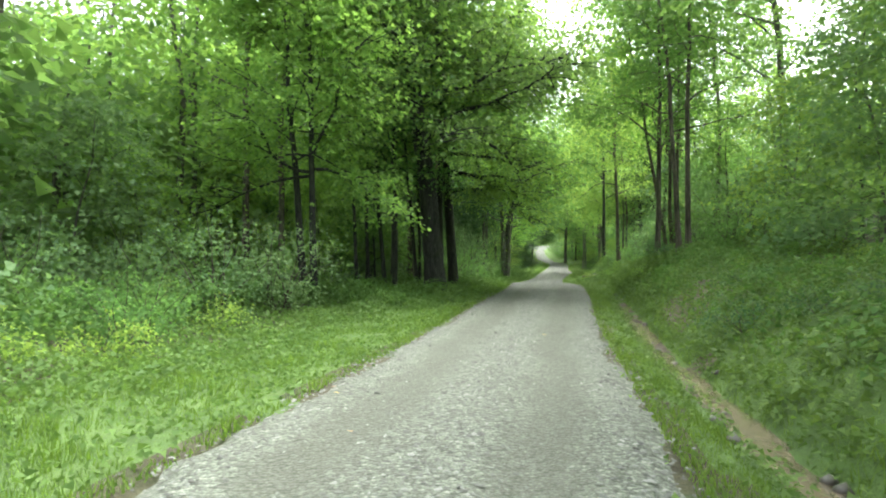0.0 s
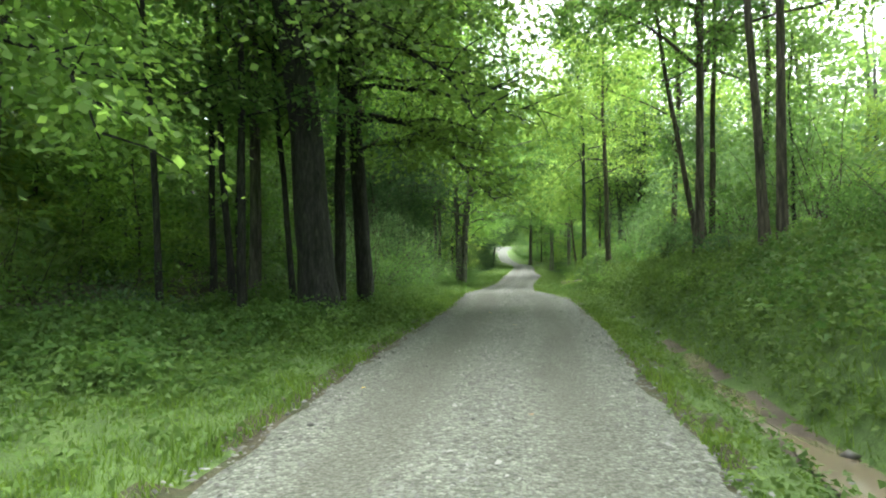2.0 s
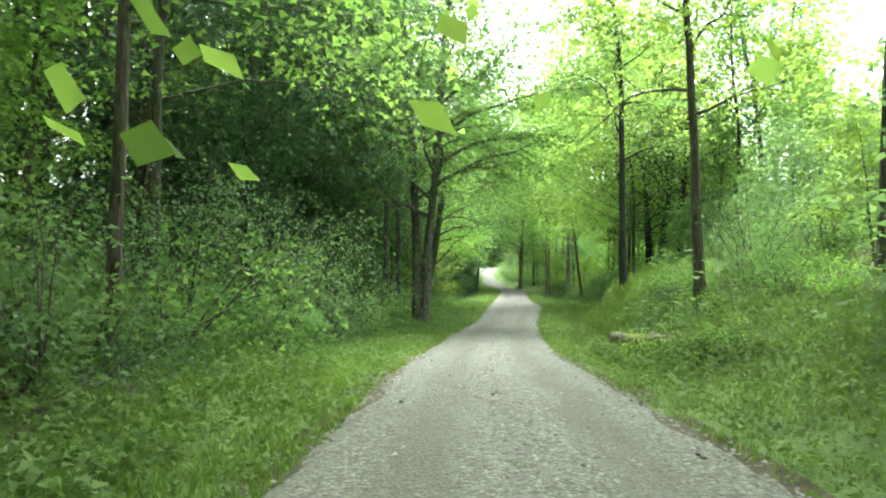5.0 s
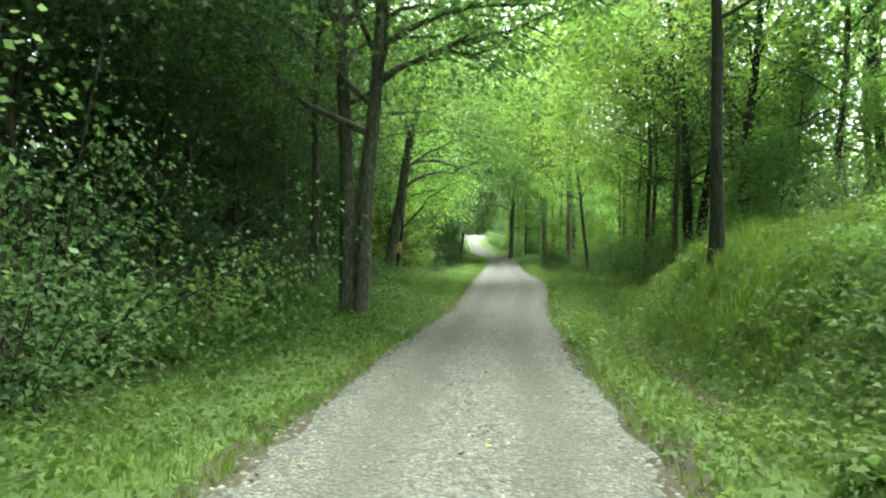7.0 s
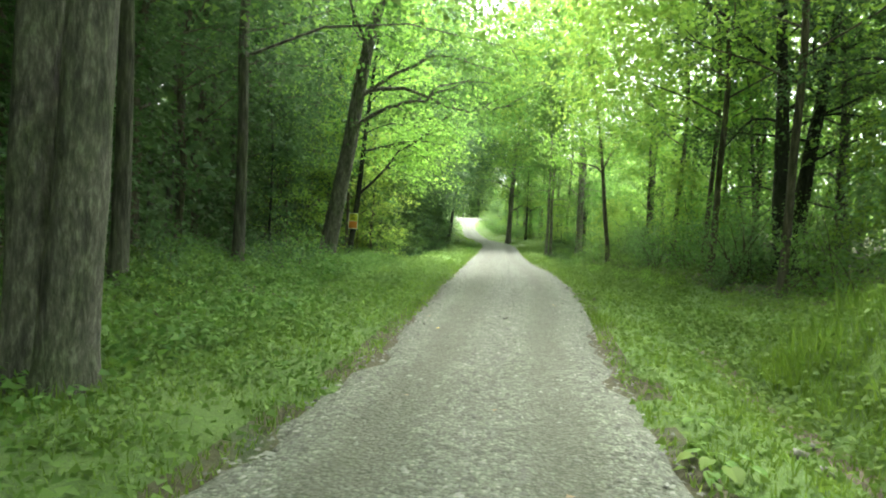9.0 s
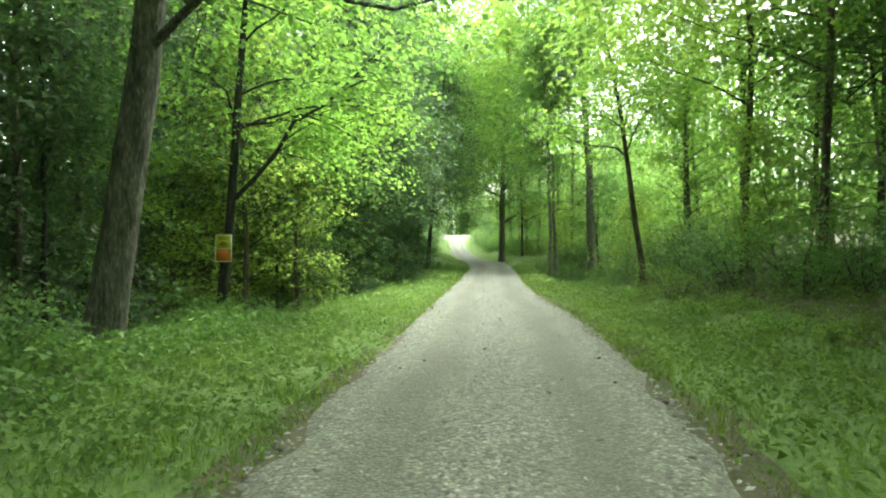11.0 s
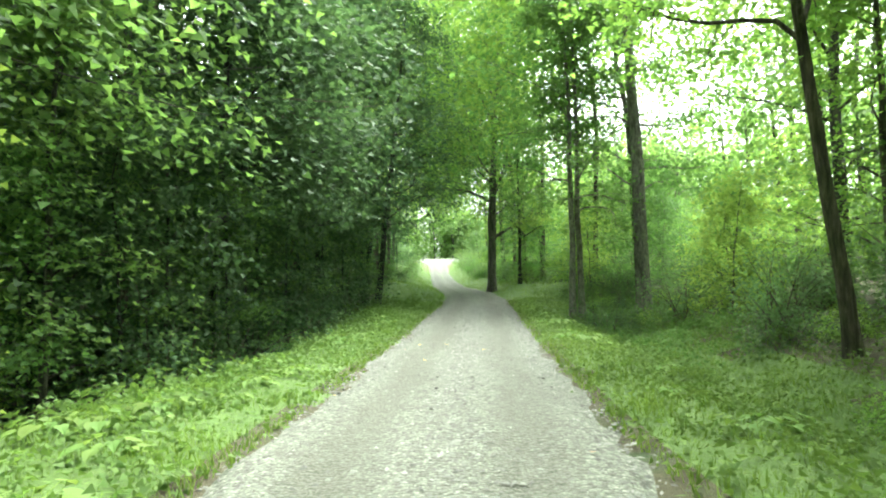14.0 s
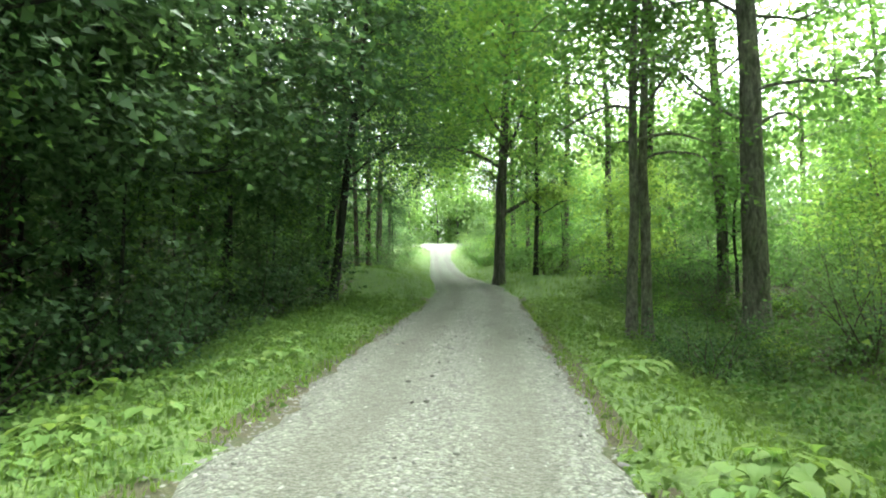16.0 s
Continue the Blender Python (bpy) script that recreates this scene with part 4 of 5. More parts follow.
hedge(-1, 44, 62, 3.2, 6, 10, (3, 1), (0.4, 0.7))
hedge(-1, 61, 74.5, 3.0, 6.5, 16, (0, 1, 1), (0.35, 0.6))
hedge(1, 64, 90, 5.6, 9, 12, (1, 2, 5), (0.7, 1.0))


hedge(-1, 89, 110, 4.6, 7.5, 14, (1, 1, 5), (0.8, 1.1))
hedge(-1, 90, 110, 3.6, 5.5, 14, (1, 5, 5), (0.6, 0.9))
hedge(1, 2, 31, 2.1, 4.6, 18, (3, 3, 1), (0.35, 0.62))
for k, side, y, d, z_ in ((0, 1, 150, 2.4, 1.0), (2, 1, 155, 2.2, 0.9), (0, 1, 160, 2.0, 1.1), (2, 1, 164.5, 2.0, 1.0), (0, 1, 169, 2.6, 1.1), (0, 1, 143, 2.2, 0.8), (2, -1, 158, 2.6, 0.9), (0, -1, 164, 2.4, 1.0), (2, -1, 169, 2.6, 1.0), (0, -1, 150, 2.6, 0.8)):
    plant("bush", k, beside(side, y, d), y, y * 31, z_)
hedge(1, 39, 46, 3.2, 6, 9, (3, 0, 3), (0.5, 0.85))
# bushes of kind 1 carry the shade of this side in their leaf colour
hedge(1, 42.5, 47, 2.4, 4.6, 10, (1, 0, 1), (0.35, 0.65))
hedge(1, 3, 12, 2.4, 5, 14, (1, 0, 1), (0.4, 0.65))
hedge(1, 97, 108, 2.4, 6, 20, (1, 5, 1), (0.35, 0.65))
hedge(-1, 34, 46, 5, 10, 10, (0, 5, 2), (0.8, 1.15))
hedge(-1, 46, 64, 6, 10, 8, (5, 1), (0.8, 1.15))
hedge(-1, 2, 30, 7, 12, 10, (0, 2), (0.8, 1.1))
hedge(-1, 64, 77, 6, 10, 10, (5, 1), (0.8, 1.15))
hedge(1, 4, 28, 6, 10, 8, (0, 2), (0.8, 1.1))
hedge(1, 56, 70, 7, 11, 6, (0, 2), (0.8, 1.1))
hedge(1, 88, 118, 7, 12, 8, (0, 2), (0.8, 1.1))
hedge(1, 112, 165, 5, 10, 8, (0, 2), (0.9, 1.2))


for kind, sources in KINDS.items():
    for k, src in enumerate(sources):
        if src.name not in USED:
            plant(kind, k, beside(-1, 52.0 + 9 * k, 13.5), 52.0 + 9 * k, 40.0 * k, 1.0)


# ---- far woods, one mass of foliage and trunks behind the near trees ----
def far_woods():
    g = np.random.default_rng(21)
    trunks = Shape()
    spots = []
    for _ in range(360):
        y = g.uniform(2, 190)
        side = -1 if g.uniform() < 0.62 else 1
        d = (14 if side < 0 else 16) + 26 * g.uniform() ** 1.4
        x = float(curve_at(LEFT_EDGE, y)) - d if side < 0 else float(curve_at(RIGHT_EDGE, y)) + d
        spots.append((x, y))
    for _ in range(150):
        spots.append((g.uniform(-50, 40), 188 + 34 * g.uniform() ** 1.6))
    for _ in range(60):
        spots.append((g.uniform(-40, 30), g.uniform(185, 190)))
    for _ in range(30):
        spots.append((g.uniform(-30, 30), g.uniform(-45, -14)))
    for _ in range(70):
        y = g.uniform(4, 45)
        spots.append((float(curve_at(LEFT_EDGE, y)) - g.uniform(12, 22), y))
    for _ in range(90):
        y = g.uniform(40, 112)
        spots.append((float(curve_at(LEFT_EDGE, y)) - g.uniform(13, 24), y))
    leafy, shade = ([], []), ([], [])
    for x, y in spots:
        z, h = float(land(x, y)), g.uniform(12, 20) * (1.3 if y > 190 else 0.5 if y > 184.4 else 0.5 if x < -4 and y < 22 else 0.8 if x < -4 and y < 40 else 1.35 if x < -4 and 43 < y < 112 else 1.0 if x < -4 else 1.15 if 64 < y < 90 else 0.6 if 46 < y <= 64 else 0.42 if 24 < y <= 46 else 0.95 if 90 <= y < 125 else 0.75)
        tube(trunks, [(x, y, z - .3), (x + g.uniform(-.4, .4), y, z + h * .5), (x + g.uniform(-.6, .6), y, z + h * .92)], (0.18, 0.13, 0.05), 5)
        # left crowns beside the lane's middle get a leaf colour with shade painted in
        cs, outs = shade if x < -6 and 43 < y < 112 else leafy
        for k in range(30):
            f = g.uniform(0.04, 1)
            w = (1.6 + 2.4 * math.sin(math.pi * min(1, f * 0.85 + 0.12))) * g.uniform(0.3, 1)
            a = g.uniform(0, 6.28)
            cs.append((x + math.cos(a) * w, y + math.sin(a) * w, z + h * f))
            outs.append((math.cos(a), math.sin(a), 0))
    root = new("far_woods")
    part("trunks", trunks, BARK_GREY, root)
    for name, (cs, outs), mat in (("crowns", leafy, LEAF_FAR), ("dark_crowns", shade, LEAF_DARK_SHADED)):
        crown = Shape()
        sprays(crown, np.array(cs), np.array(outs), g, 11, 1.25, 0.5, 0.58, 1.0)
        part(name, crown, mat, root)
    return tagged(root, "dense mixed broadleaf woods behind the lane's trees", "woods", kind="stuff")


far_woods()


# ---- grass and herbs ----
def verge_points(g, n, side, y0, y1, d0, d1, power=1.0):
    y = g.uniform(y0, y1, n)
    d = d0 + (d1 - d0) * g.uniform(0, 1, n) ** power
    x = curve_at(LEFT_EDGE, y) - d if side < 0 else curve_at(RIGHT_EDGE, y) + d
    return np.stack([x, y, land(x, y)], 1)


def blades(shape, p, g, height, width):
    n = len(p)
    a = g.uniform(0, 6.283, n)
    bend = g.uniform(0.15, 0.8, n) * height
    w = np.stack([np.cos(a), np.sin(a), np.zeros(n)], 1)
    s = np.stack([-np.sin(a), np.cos(a), np.zeros(n)], 1) * width[:, None] * 0.5
    up = np.array([0, 0, 1.0])
    base = p - up * 0.02
    tip = base + w * bend[:, None] + up * (height * 0.95)[:, None]
    v = np.stack([base - s, base + s, tip], 1)
    shape.add(v, None, np.arange(n * 3).reshape(-1, 3))


def grass_patch(seed, name, label, runs):
    g = np.random.default_rng(seed)
    s = Shape()
    for n, side, y0, y1, d0, d1, h0, h1 in runs:
        p = verge_points(g, n, side, y0, y1, d0, d1)
        clump = 0.75 + 0.5 * np.sin(p[:, 0] * 2.1 + np.sin(p[:, 1] * 1.3) * 2) * np.sin(p[:, 1] * 1.7)
        tuft = np.clip(np.sin(p[:, 0] * 3.7 + 1.1 * np.sin(p[:, 1] * 0.8)) * np.sin(p[:, 1] * 2.9 + np.sin(p[:, 0] * 2.2)), 0, 1) ** 3
        h = 0.85 * g.uniform(h0, h1, n) * (clump + 0.9 * tuft)
        blades(s, p, g, h, g.uniform(0.010, 0.024, n))
    return tagged(new(name, s.mesh(name, [GRASS])), label, "grass", kind="stuff")


grass_patch(31, "grass", "lush green grass on the lane's left verge",
            [(38000, -1, 1, 19, 0.0, 3.8, .06, .18), (17000, -1, 19, 34, 0.0, 2.3, .06, .18), (34000, -1, 34, 72, 0.0, 2.5, .06, .18), (48000, -1, 72, 108, 0.0, 4.2, .06, .18), (12000, -1, 108, 172, 0, 6, .15, .4)])
grass_patch(32, "grass", "lush green grass on the lane's ditch side",
            [(13000, 1, 1, 30, 0.0, 0.62, .05, .14), (6000, 1, 1, 30, 1.25, 2.4, .08, .25), (46000, 1, 24, 62, 0.0, 4.5, .06, .2), (56000, 1, 60, 108, 0.0, 5.0, .06, .2), (12000, 1, 108, 172, 0, 6, .15, .4)])


def herb_patch(seed, name, label, mat, runs):
    """Low leafy weeds: rosettes of small leaves a hand or two above the ground."""
    g = np.random.default_rng(seed)
    s = Shape()
    for n, side, y0, y1, d0, d1, h0, h1, size in runs:
        p = verge_points(g, n, side, y0, y1, d0, d1)
        off = p[:, 0] - curve_at(RIGHT_EDGE, p[:, 1])
        # the slipped patch of bare soil and the stream bed stay nearly bare
        bare = ((p[:, 1] > 12.6) & (p[:, 1] < 17.6) & (off > 1.7) & (off < 3.2)) | ((p[:, 1] < 20) & (off > 0.88) & (off < 1.26))
        p = p[~bare | (g.uniform(0, 1, n) < np.where(off > 1.5, 0.62, np.where((p[:, 1] > 9) & (p[:, 1] < 18), 0.16, 0.45)))]
        n = len(p)
        hh = g.uniform(h0, h1, n) * (0.7 + 0.5 * np.sin(p[:, 0] * 1.3 + 1) * np.sin(p[:, 1] * 0.9))
        c = p + np.stack([np.zeros(n), np.zeros(n), hh], 1)
        sprays(s, c, g.standard_normal((n, 3)) * [1, 1, .1], g, 5, 0.16, 0.6, size * 1.12, 0.75)
    return tagged(new(name, s.mesh(name, [mat])), label, "weeds", kind="stuff")


herb_patch(41, "weeds", "leafy green weeds under the trees beside the verge", HERB,
           [(1800, -1, 1, 17, 2.2, 7, .04, .3, .10), (4200, -1, 17, 34, 1.0, 6, .05, .45, .10), (5400, -1, 34, 76, 0.9, 6.5, .03, .35, .09), (1500, -1, 76, 110, 1.2, 5, .05, .35, .10), (8500, -1, 2, 108, 0.08, 3.2, .03, .17, .085), (1600, -1, 1, 30, 1.8, 4.2, .10, .38, .09), (3000, -1, 38, 72, 3.5, 8.5, .08, .55, .11)])
herb_patch(43, "weeds", "tall leafy weeds along the edge of the wood", HERB,
           [(2600, -1, 3, 20, 4.5, 8.0, .2, .95, .12), (2400, -1, 17, 30, 1.8, 5.5, .1, .6, .11), (1500, -1, 36, 50, 2.9, 5.0, .1, .8, .11), (2400, -1, 47, 62, 1.7, 6.0, .08, .55, .11), (2200, -1, 62, 76, 2.4, 6.5, .15, .75, .115), (500, 1, 39, 43, 0.9, 2.2, .1, .35, .1), (600, 1, 42, 49, 2.4, 5.0, .15, .6, .11),
            (1200, 1, 3, 24, 1.9, 4.5, .1, .5, .11), (900, 1, 90, 108, 2.6, 5.5, .1, .6, .11)])
herb_patch(42, "weeds", "leafy green weeds covering the bank above the ditch", HERB,
           [(3800, 1, 0, 34, 1.4, 6.5, .04, .3, .11), (3200, 1, 34, 62, 1.6, 6, .05, .45, .10), (3800, 1, 62, 110, 1.6, 7, .04, .35, .09), (6500, 1, 28, 108, 0.08, 3.0, .03, .16, .085), (500, 1, 2, 28, 0.0, 0.6, .02, .10, .07), (1500, 1, 2, 32, 1.5, 4.0, .08, .35, .10), (900, 1, 38, 46, 1.0, 3.0, .08, .40, .09), (700, 1, 39.4, 43.4, 0.9, 2.4, .15, .45, .10), (700, 1, 1, 26, 0.55, 0.95, .02, .14, .07), (500, 1, 1, 26, 1.3, 1.7, .02, .2, .08)])
grass_patch(33, "grass", "tall yellow-green grass and weeds on the sunlit bank",
            [(500, -1, 152, 168, -1.65, -1.15, .1, .25), (17000, 1, 47, 59, 2.1, 5.2, .25, .7), (5000, 1, 28, 42, 2.0, 5.0, .15, .4), (5000, -1, 27, 40, 0.3, 2.8, .12, .3)])


# ---- things beside the lane ----
def plain(name, colour, rough=0.6, spread=0.25, scale=40):
    """Paint or matter of one colour with slight wear."""
    m, n, l, b, out = material(name)
    t = noise_tex(n, l, coords(n, l), scale, 4)
    c = ramp(n, l, t, [(0.3, tuple(x * (1 - spread) for x in colour)), (0.7, tuple(min(1, x * (1 + spread)) for x in colour))])
    l.new(c, b.inputs["Base Color"])
    b.inputs["Roughness"].default_value = rough
    bump(n, l, b, t, 0.15, 0.005)
    return m


def box(shape, x0, x1, y0, y1, z0, z1):
    v = [(x, y, z) for x in (x0, x1) for y in (y0, y1) for z in (z0, z1)]
    shape.add(v, [(0, 1, 3, 2), (4, 6, 7, 5), (0, 4, 5, 1), (2, 3, 7, 6), (0, 2, 6, 4), (1, 5, 7, 3)])


def build_sign():
    """Two-coloured notice in a pale frame, fixed to a trunk. Faces -y."""
    root = new("notice_sign")
    w, h, t = 0.40, 0.68, 0.018
    pale_frame = plain("pale_frame", (0.55, 0.55, 0.48), 0.6)
    yellow, orange = plain("yellow_paint", (0.50, 0.52, 0.03), 0.5, 0.12, 9), plain("orange_paint", (0.52, 0.17, 0.02), 0.5, 0.15, 9)
    ink = plain("dark_ink", (0.06, 0.07, 0.02), 0.6)
    s = Shape()
    box(s, -w / 2, w / 2, 0, t, -h / 2, h / 2)
    part("backboard", s, pale_frame, root)
    e = 0.022
    for x0, x1, z0, z1 in ((-w / 2, w / 2, h / 2 - e, h / 2), (-w / 2, w / 2, -h / 2, -h / 2 + e), (-w / 2, -w / 2 + e, -h / 2 + e, h / 2 - e), (w / 2 - e, w / 2, -h / 2 + e, h / 2 - e)):
        s = Shape()
        box(s, x0, x1, -0.012, -0.001, z0, z1)
        part("frame_bar", s, pale_frame, root)
    s = Shape()
    box(s, -w / 2 + e, w / 2 - e, -0.006, -0.001, 0.0, h / 2 - e)
    panel = part("yellow_panel", s, yellow, root, "faded yellow upper panel")
    for z, x0, x1, thick in ((0.255, -0.12, 0.13, 0.020), (0.215, -0.13, 0.12, 0.014), (0.135, -0.07, 0.08, 0.022), (0.090, -0.09, 0.10, 0.024), (0.045, -0.02, 0.09, 0.010)):
        s = Shape()
        box(s, x0, x1, -0.010, -0.007, z - thick / 2, z + thick / 2)
        part("text_bar", s, ink, panel)
    s = Shape()
    box(s, -w / 2 + e, w / 2 - e, -0.006, -0.001, -h / 2 + e, -0.012)
    part("orange_panel", s, orange, root, "plain orange lower panel")
    return tagged(root, "yellow and orange notice in a pale frame on a trunk", "sign")


build_sign().matrix_basis = pose(-7.12, 75.77, 1.78, 0, 2, 6)


def build_log():
    """Mossy sawn logs lying end to end on a stub of wood."""
    g = np.random.default_rng(5)
    wood_mat = bark_material("weathered_log", (0.17, 0.16, 0.105), (0.36, 0.34, 0.25), 1.0, (0.7, 0.5, 1.0))
    cut = plain("sawn_end", (0.26, 0.20, 0.12), 0.8, 0.3, 20)
    moss = leaf_material("moss", (0.09, 0.14, 0.02), (0.20, 0.26, 0.05), 0.2, 0.9)
    a, b = np.array((1.52, 42.75)), np.array((2.75, 40.2))
    d = (b - a) / np.linalg.norm(b - a)
    z0 = 0.27
    for p, q, r in ((0.0, 1.25, 0.20), (1.30, 2.85, 0.19)):
        root = new("fallen_log")
        st, en = a + d * p, a + d * q
        k = np.linspace(0, 1, 12)
        pts = [(st[0] + (en[0] - st[0]) * f + 0.012 * math.sin(f * 7), st[1] + (en[1] - st[1]) * f, z0 + 0.10 * (p + (q - p) * f) / 2.8 + 0.012 * math.sin(f * 5)) for f in k]
        s = Shape()
        tube(s, pts, [r * (1 + 0.07 * math.sin(f * 9 + p) + 0.05 * math.sin(f * 23)) for f in k], 18, 0.10, g)
        part("log", s, wood_mat, root, smooth=True)
        for e, sign_ in ((pts[0], -1), (pts[-1], 1)):
            s = Shape()
            c = np.array(e) + np.array((d[0], d[1], 0)) * 0.006 * sign_
            th = np.linspace(0, 2 * np.pi, 16, endpoint=False)
            ring = [c + 0.93 * r * np.array((-d[1] * math.cos(t), d[0] * math.cos(t), math.sin(t))) for t in th]
            ring2 = [v - np.array((d[0], d[1], 0)) * 0.03 * sign_ for v in ring]
            s.add([c] + ring + ring2, [(1 + i, 1 + (i + 1) % 16, 17 + (i + 1) % 16, 17 + i) for i in range(16)], [(0, 1 + i, 1 + (i + 1) % 16) for i in range(16)])
            part("sawn_end", s, cut, root, "pale sawn end")
        s = Shape()
        n = 900
        f = g.uniform(0.25, 0.95, n)
        th = g.normal(np.pi / 2, 0.5, n)
        base = np.array(pts[0])[None, :] + (np.array(pts[-1]) - np.array(pts[0]))[None, :] * f[:, None]
        nor = np.stack([-d[1] * np.cos(th), d[0] * np.cos(th), np.sin(th)], 1)
        leaves(s, base + nor * r * 0.98, g.standard_normal((n, 3)) + nor * 0.3, nor, g.uniform(0.02, 0.05, n), g.uniform(0.02, 0.04, n))
        part("moss", s, moss, root, "yellow-green moss")
        tagged(root, "mossy weathered sawn log raised beside the lane", "log", "logs beside the lane")
    for f in (0.55, 2.3):
        root_xy = a + d * f
        s = Shape()
        zz = float(land(*root_xy))
        tube(s, [(*root_xy, zz - 0.1), (*root_xy, zz + 0.1), (root_xy[0], root_xy[1], z0 - 0.16 + 0.04 * f)], (0.17, 0.15, 0.14), 12, 0.08, g)
        tagged(new("log_stub", s.mesh("log_stub", [wood_mat], True)), "short weathered stub of wood under a log", "log", "log stubs")


build_log()


def build_broad_plant(rng, count, size):
    """Low rosette of large soft leaves on short stalks."""
    root = new("broad_leaf_plant")
    for i in range(count):
        az, rr = i * 2.4, 0.05 + 0.34 * ((i + 0.5) / count) ** 0.6 * size / 0.2
        zz = 0.10 + rng.uniform(0, 0.14)
        c = np.array((math.cos(az) * rr, math.sin(az) * rr, zz))
        L = size * rng.uniform(0.7, 1.2)
        w = np.array((math.cos(az), math.sin(az), -0.25))
        side = np.array((-math.sin(az), math.cos(az), 0))
        up = np.array((0.1 * math.cos(az), 0.1 * math.sin(az), 1))
        s = Shape()
        # heart-shaped blade in two halves, folded along the rib
        prof = ((0.0, 0.0), (-0.12, 0.26), (0.10, 0.48), (0.40, 0.50), (0.72, 0.30), (1.0, 0.0))
        rib = [c + w * L * t - up * 0.06 * t * t for t in (0.0, 0.1, 0.4, 0.72, 1.0)]
        for sg in (1, -1):
            edge = [c + w * L * t + side * sg * L * u + up * (0.10 * u - 0.08 * t * t) * L for t, u in prof]
            v = rib + edge
            tr = [(0, 6, 7), (0, 7, 1), (1, 7, 2), (7, 8, 2), (2, 8, 3), (8, 9, 3), (3, 9, 4)]
            s.add(v, None, tr if sg > 0 else [t[::-1] for t in tr])
        tube(s, [(0, 0, -0.05), tuple(c * np.array((0.6, 0.6, 0.7))), tuple(c)], (0.006, 0.005, 0.004), 4)
        part("leaf", s, BROAD, root)
    return tagged(root, "low plant with large soft bright green leaves", "plant", "broad-leaved plants on the verge")


BP = [build_broad_plant(R, 11, 0.20), build_broad_plant(R, 9, 0.17)]
placed = set()
for k, (x, y, z_) in enumerate(((2.06, 95.7, 1.0), (2.35, 96.2, 0.9), (1.75, 95.2, .8), (-3.8, 92.5, 1), (-3.5, 91.9, .9), (-4.1, 92.0, .8), (-3.2, 92.8, .7), (1.9, 91.3, 1.1), (2.3, 91.7, 1), (1.6, 90.9, .8), (2.7, 92.3, .8),
                               (-3.7, 94.6, .8), (-3.4, 95.4, .8), (-3.1, 96.6, .7), (0.5, 51.3, 1.0), (0.75, 51.9, 1.1), (0.95, 52.6, .9), (0.6, 53.2, .9), (0.5, 54.2, .8), (0.7, 55.2, .7),
                               (-3.9, 84.3, .9), (-4.3, 83.6, .8), (-3.5, 82.6, .8), (-4.5, 85.2, .8), (-4.9, 82.0, .7), (2.3, 83.5, .8), (2.8, 84.1, .8), (1.9, 98.6, .8), (-3.9, 88.0, .8))
                               + tuple((beside(R.choice((-1, -1, 1)), yy, R.uniform(0.7, 2.3)), yy, R.uniform(.45, .85)) for yy in R.uniform(81, 99, 34))
                               + tuple((beside(1, yy, R.uniform(1.7, 3.2)), yy, R.uniform(.5, .8)) for yy in R.uniform(3, 24, 10))):
    src = BP[k % 2]
    m = at(x, y, k * 77.0, z_ * (1.0 if y > 80 else 0.8))
    if src.name in placed:
        copy_thing(src, m)
    else:
        placed.add(src.name)
        src.matrix_basis = m


def build_sapling(rng):
    root = new("sapling")
    s = Shape()
    tube(s, [(0, 0, -.1), (0.03, 0, .5), (-.02, .02, 1.0), (-.05, 0, 1.45)], (.012, .01, .008, .004), 6)
    part("stem", s, BARK_BROWN, root)
    for i in range(13):
        f = 0.35 + 1.1 * i / 12
        az = i * 2.4
        c = np.array((-0.03, 0, f))
        w = np.array((math.cos(az), math.sin(az), 0.1))
        s = Shape()
        tube(s, [tuple(c), tuple(c + w * 0.16)], (0.004, 0.003), 3)
        leaves(s, (c + w * 0.15)[None], (w + [0, 0, -0.35])[None], np.array([[0.2 * math.cos(az), 0.2 * math.sin(az), 1.0]]), [0.24 * rng.uniform(0.7, 1.2)], [0.19])
        part("leaf", s, BROAD, root)
    return tagged(root, "thin sapling with large bright green leaves", "plant", "saplings by the log")


sap = build_sapling(R)
sap.matrix_basis = at(3.0, 41.4, 20, 1.25)
copy_thing(sap, at(2.3, 42.6, 140, 0.7))
copy_thing(sap, at(2.55, 41.5, 250, 0.75))


def build_dead_branch():
    g = np.random.default_rng(9)
    root = new("dead_branch")
    pale_wood = bark_material("bleached_wood", (0.25, 0.22, 0.18), (0.42, 0.39, 0.33), 0.5)
    for p, w, L, r in (((0, 0, -.1), (0.55, 0.1, 0.8), 1.5, .03), ((0.35, .05, .4), (0.9, 0.1, 0.5), 1.0, .02), ((0, 0, 0), (-.6, .1, .7), .9, .02), ((0.5, .1, .7), (0.2, 0, 1.0), .7, .014), ((-.2, 0, .2), (-.9, 0, .25), .7, .014)):
        s = Shape()
        pts = branch(p, np.array(w) / np.linalg.norm(w), L, g, 6, 0.35)
        tube(s, pts, np.linspace(r, r * 0.25, 7), 6, 0.06, g)
        part("bough", s, pale_wood, root, smooth=True)
    return tagged(root, "bleached dead branch sticking out above the ravine edge", "branch")


build_dead_branch().matrix_basis = at(-7.6, 80.8, 0)

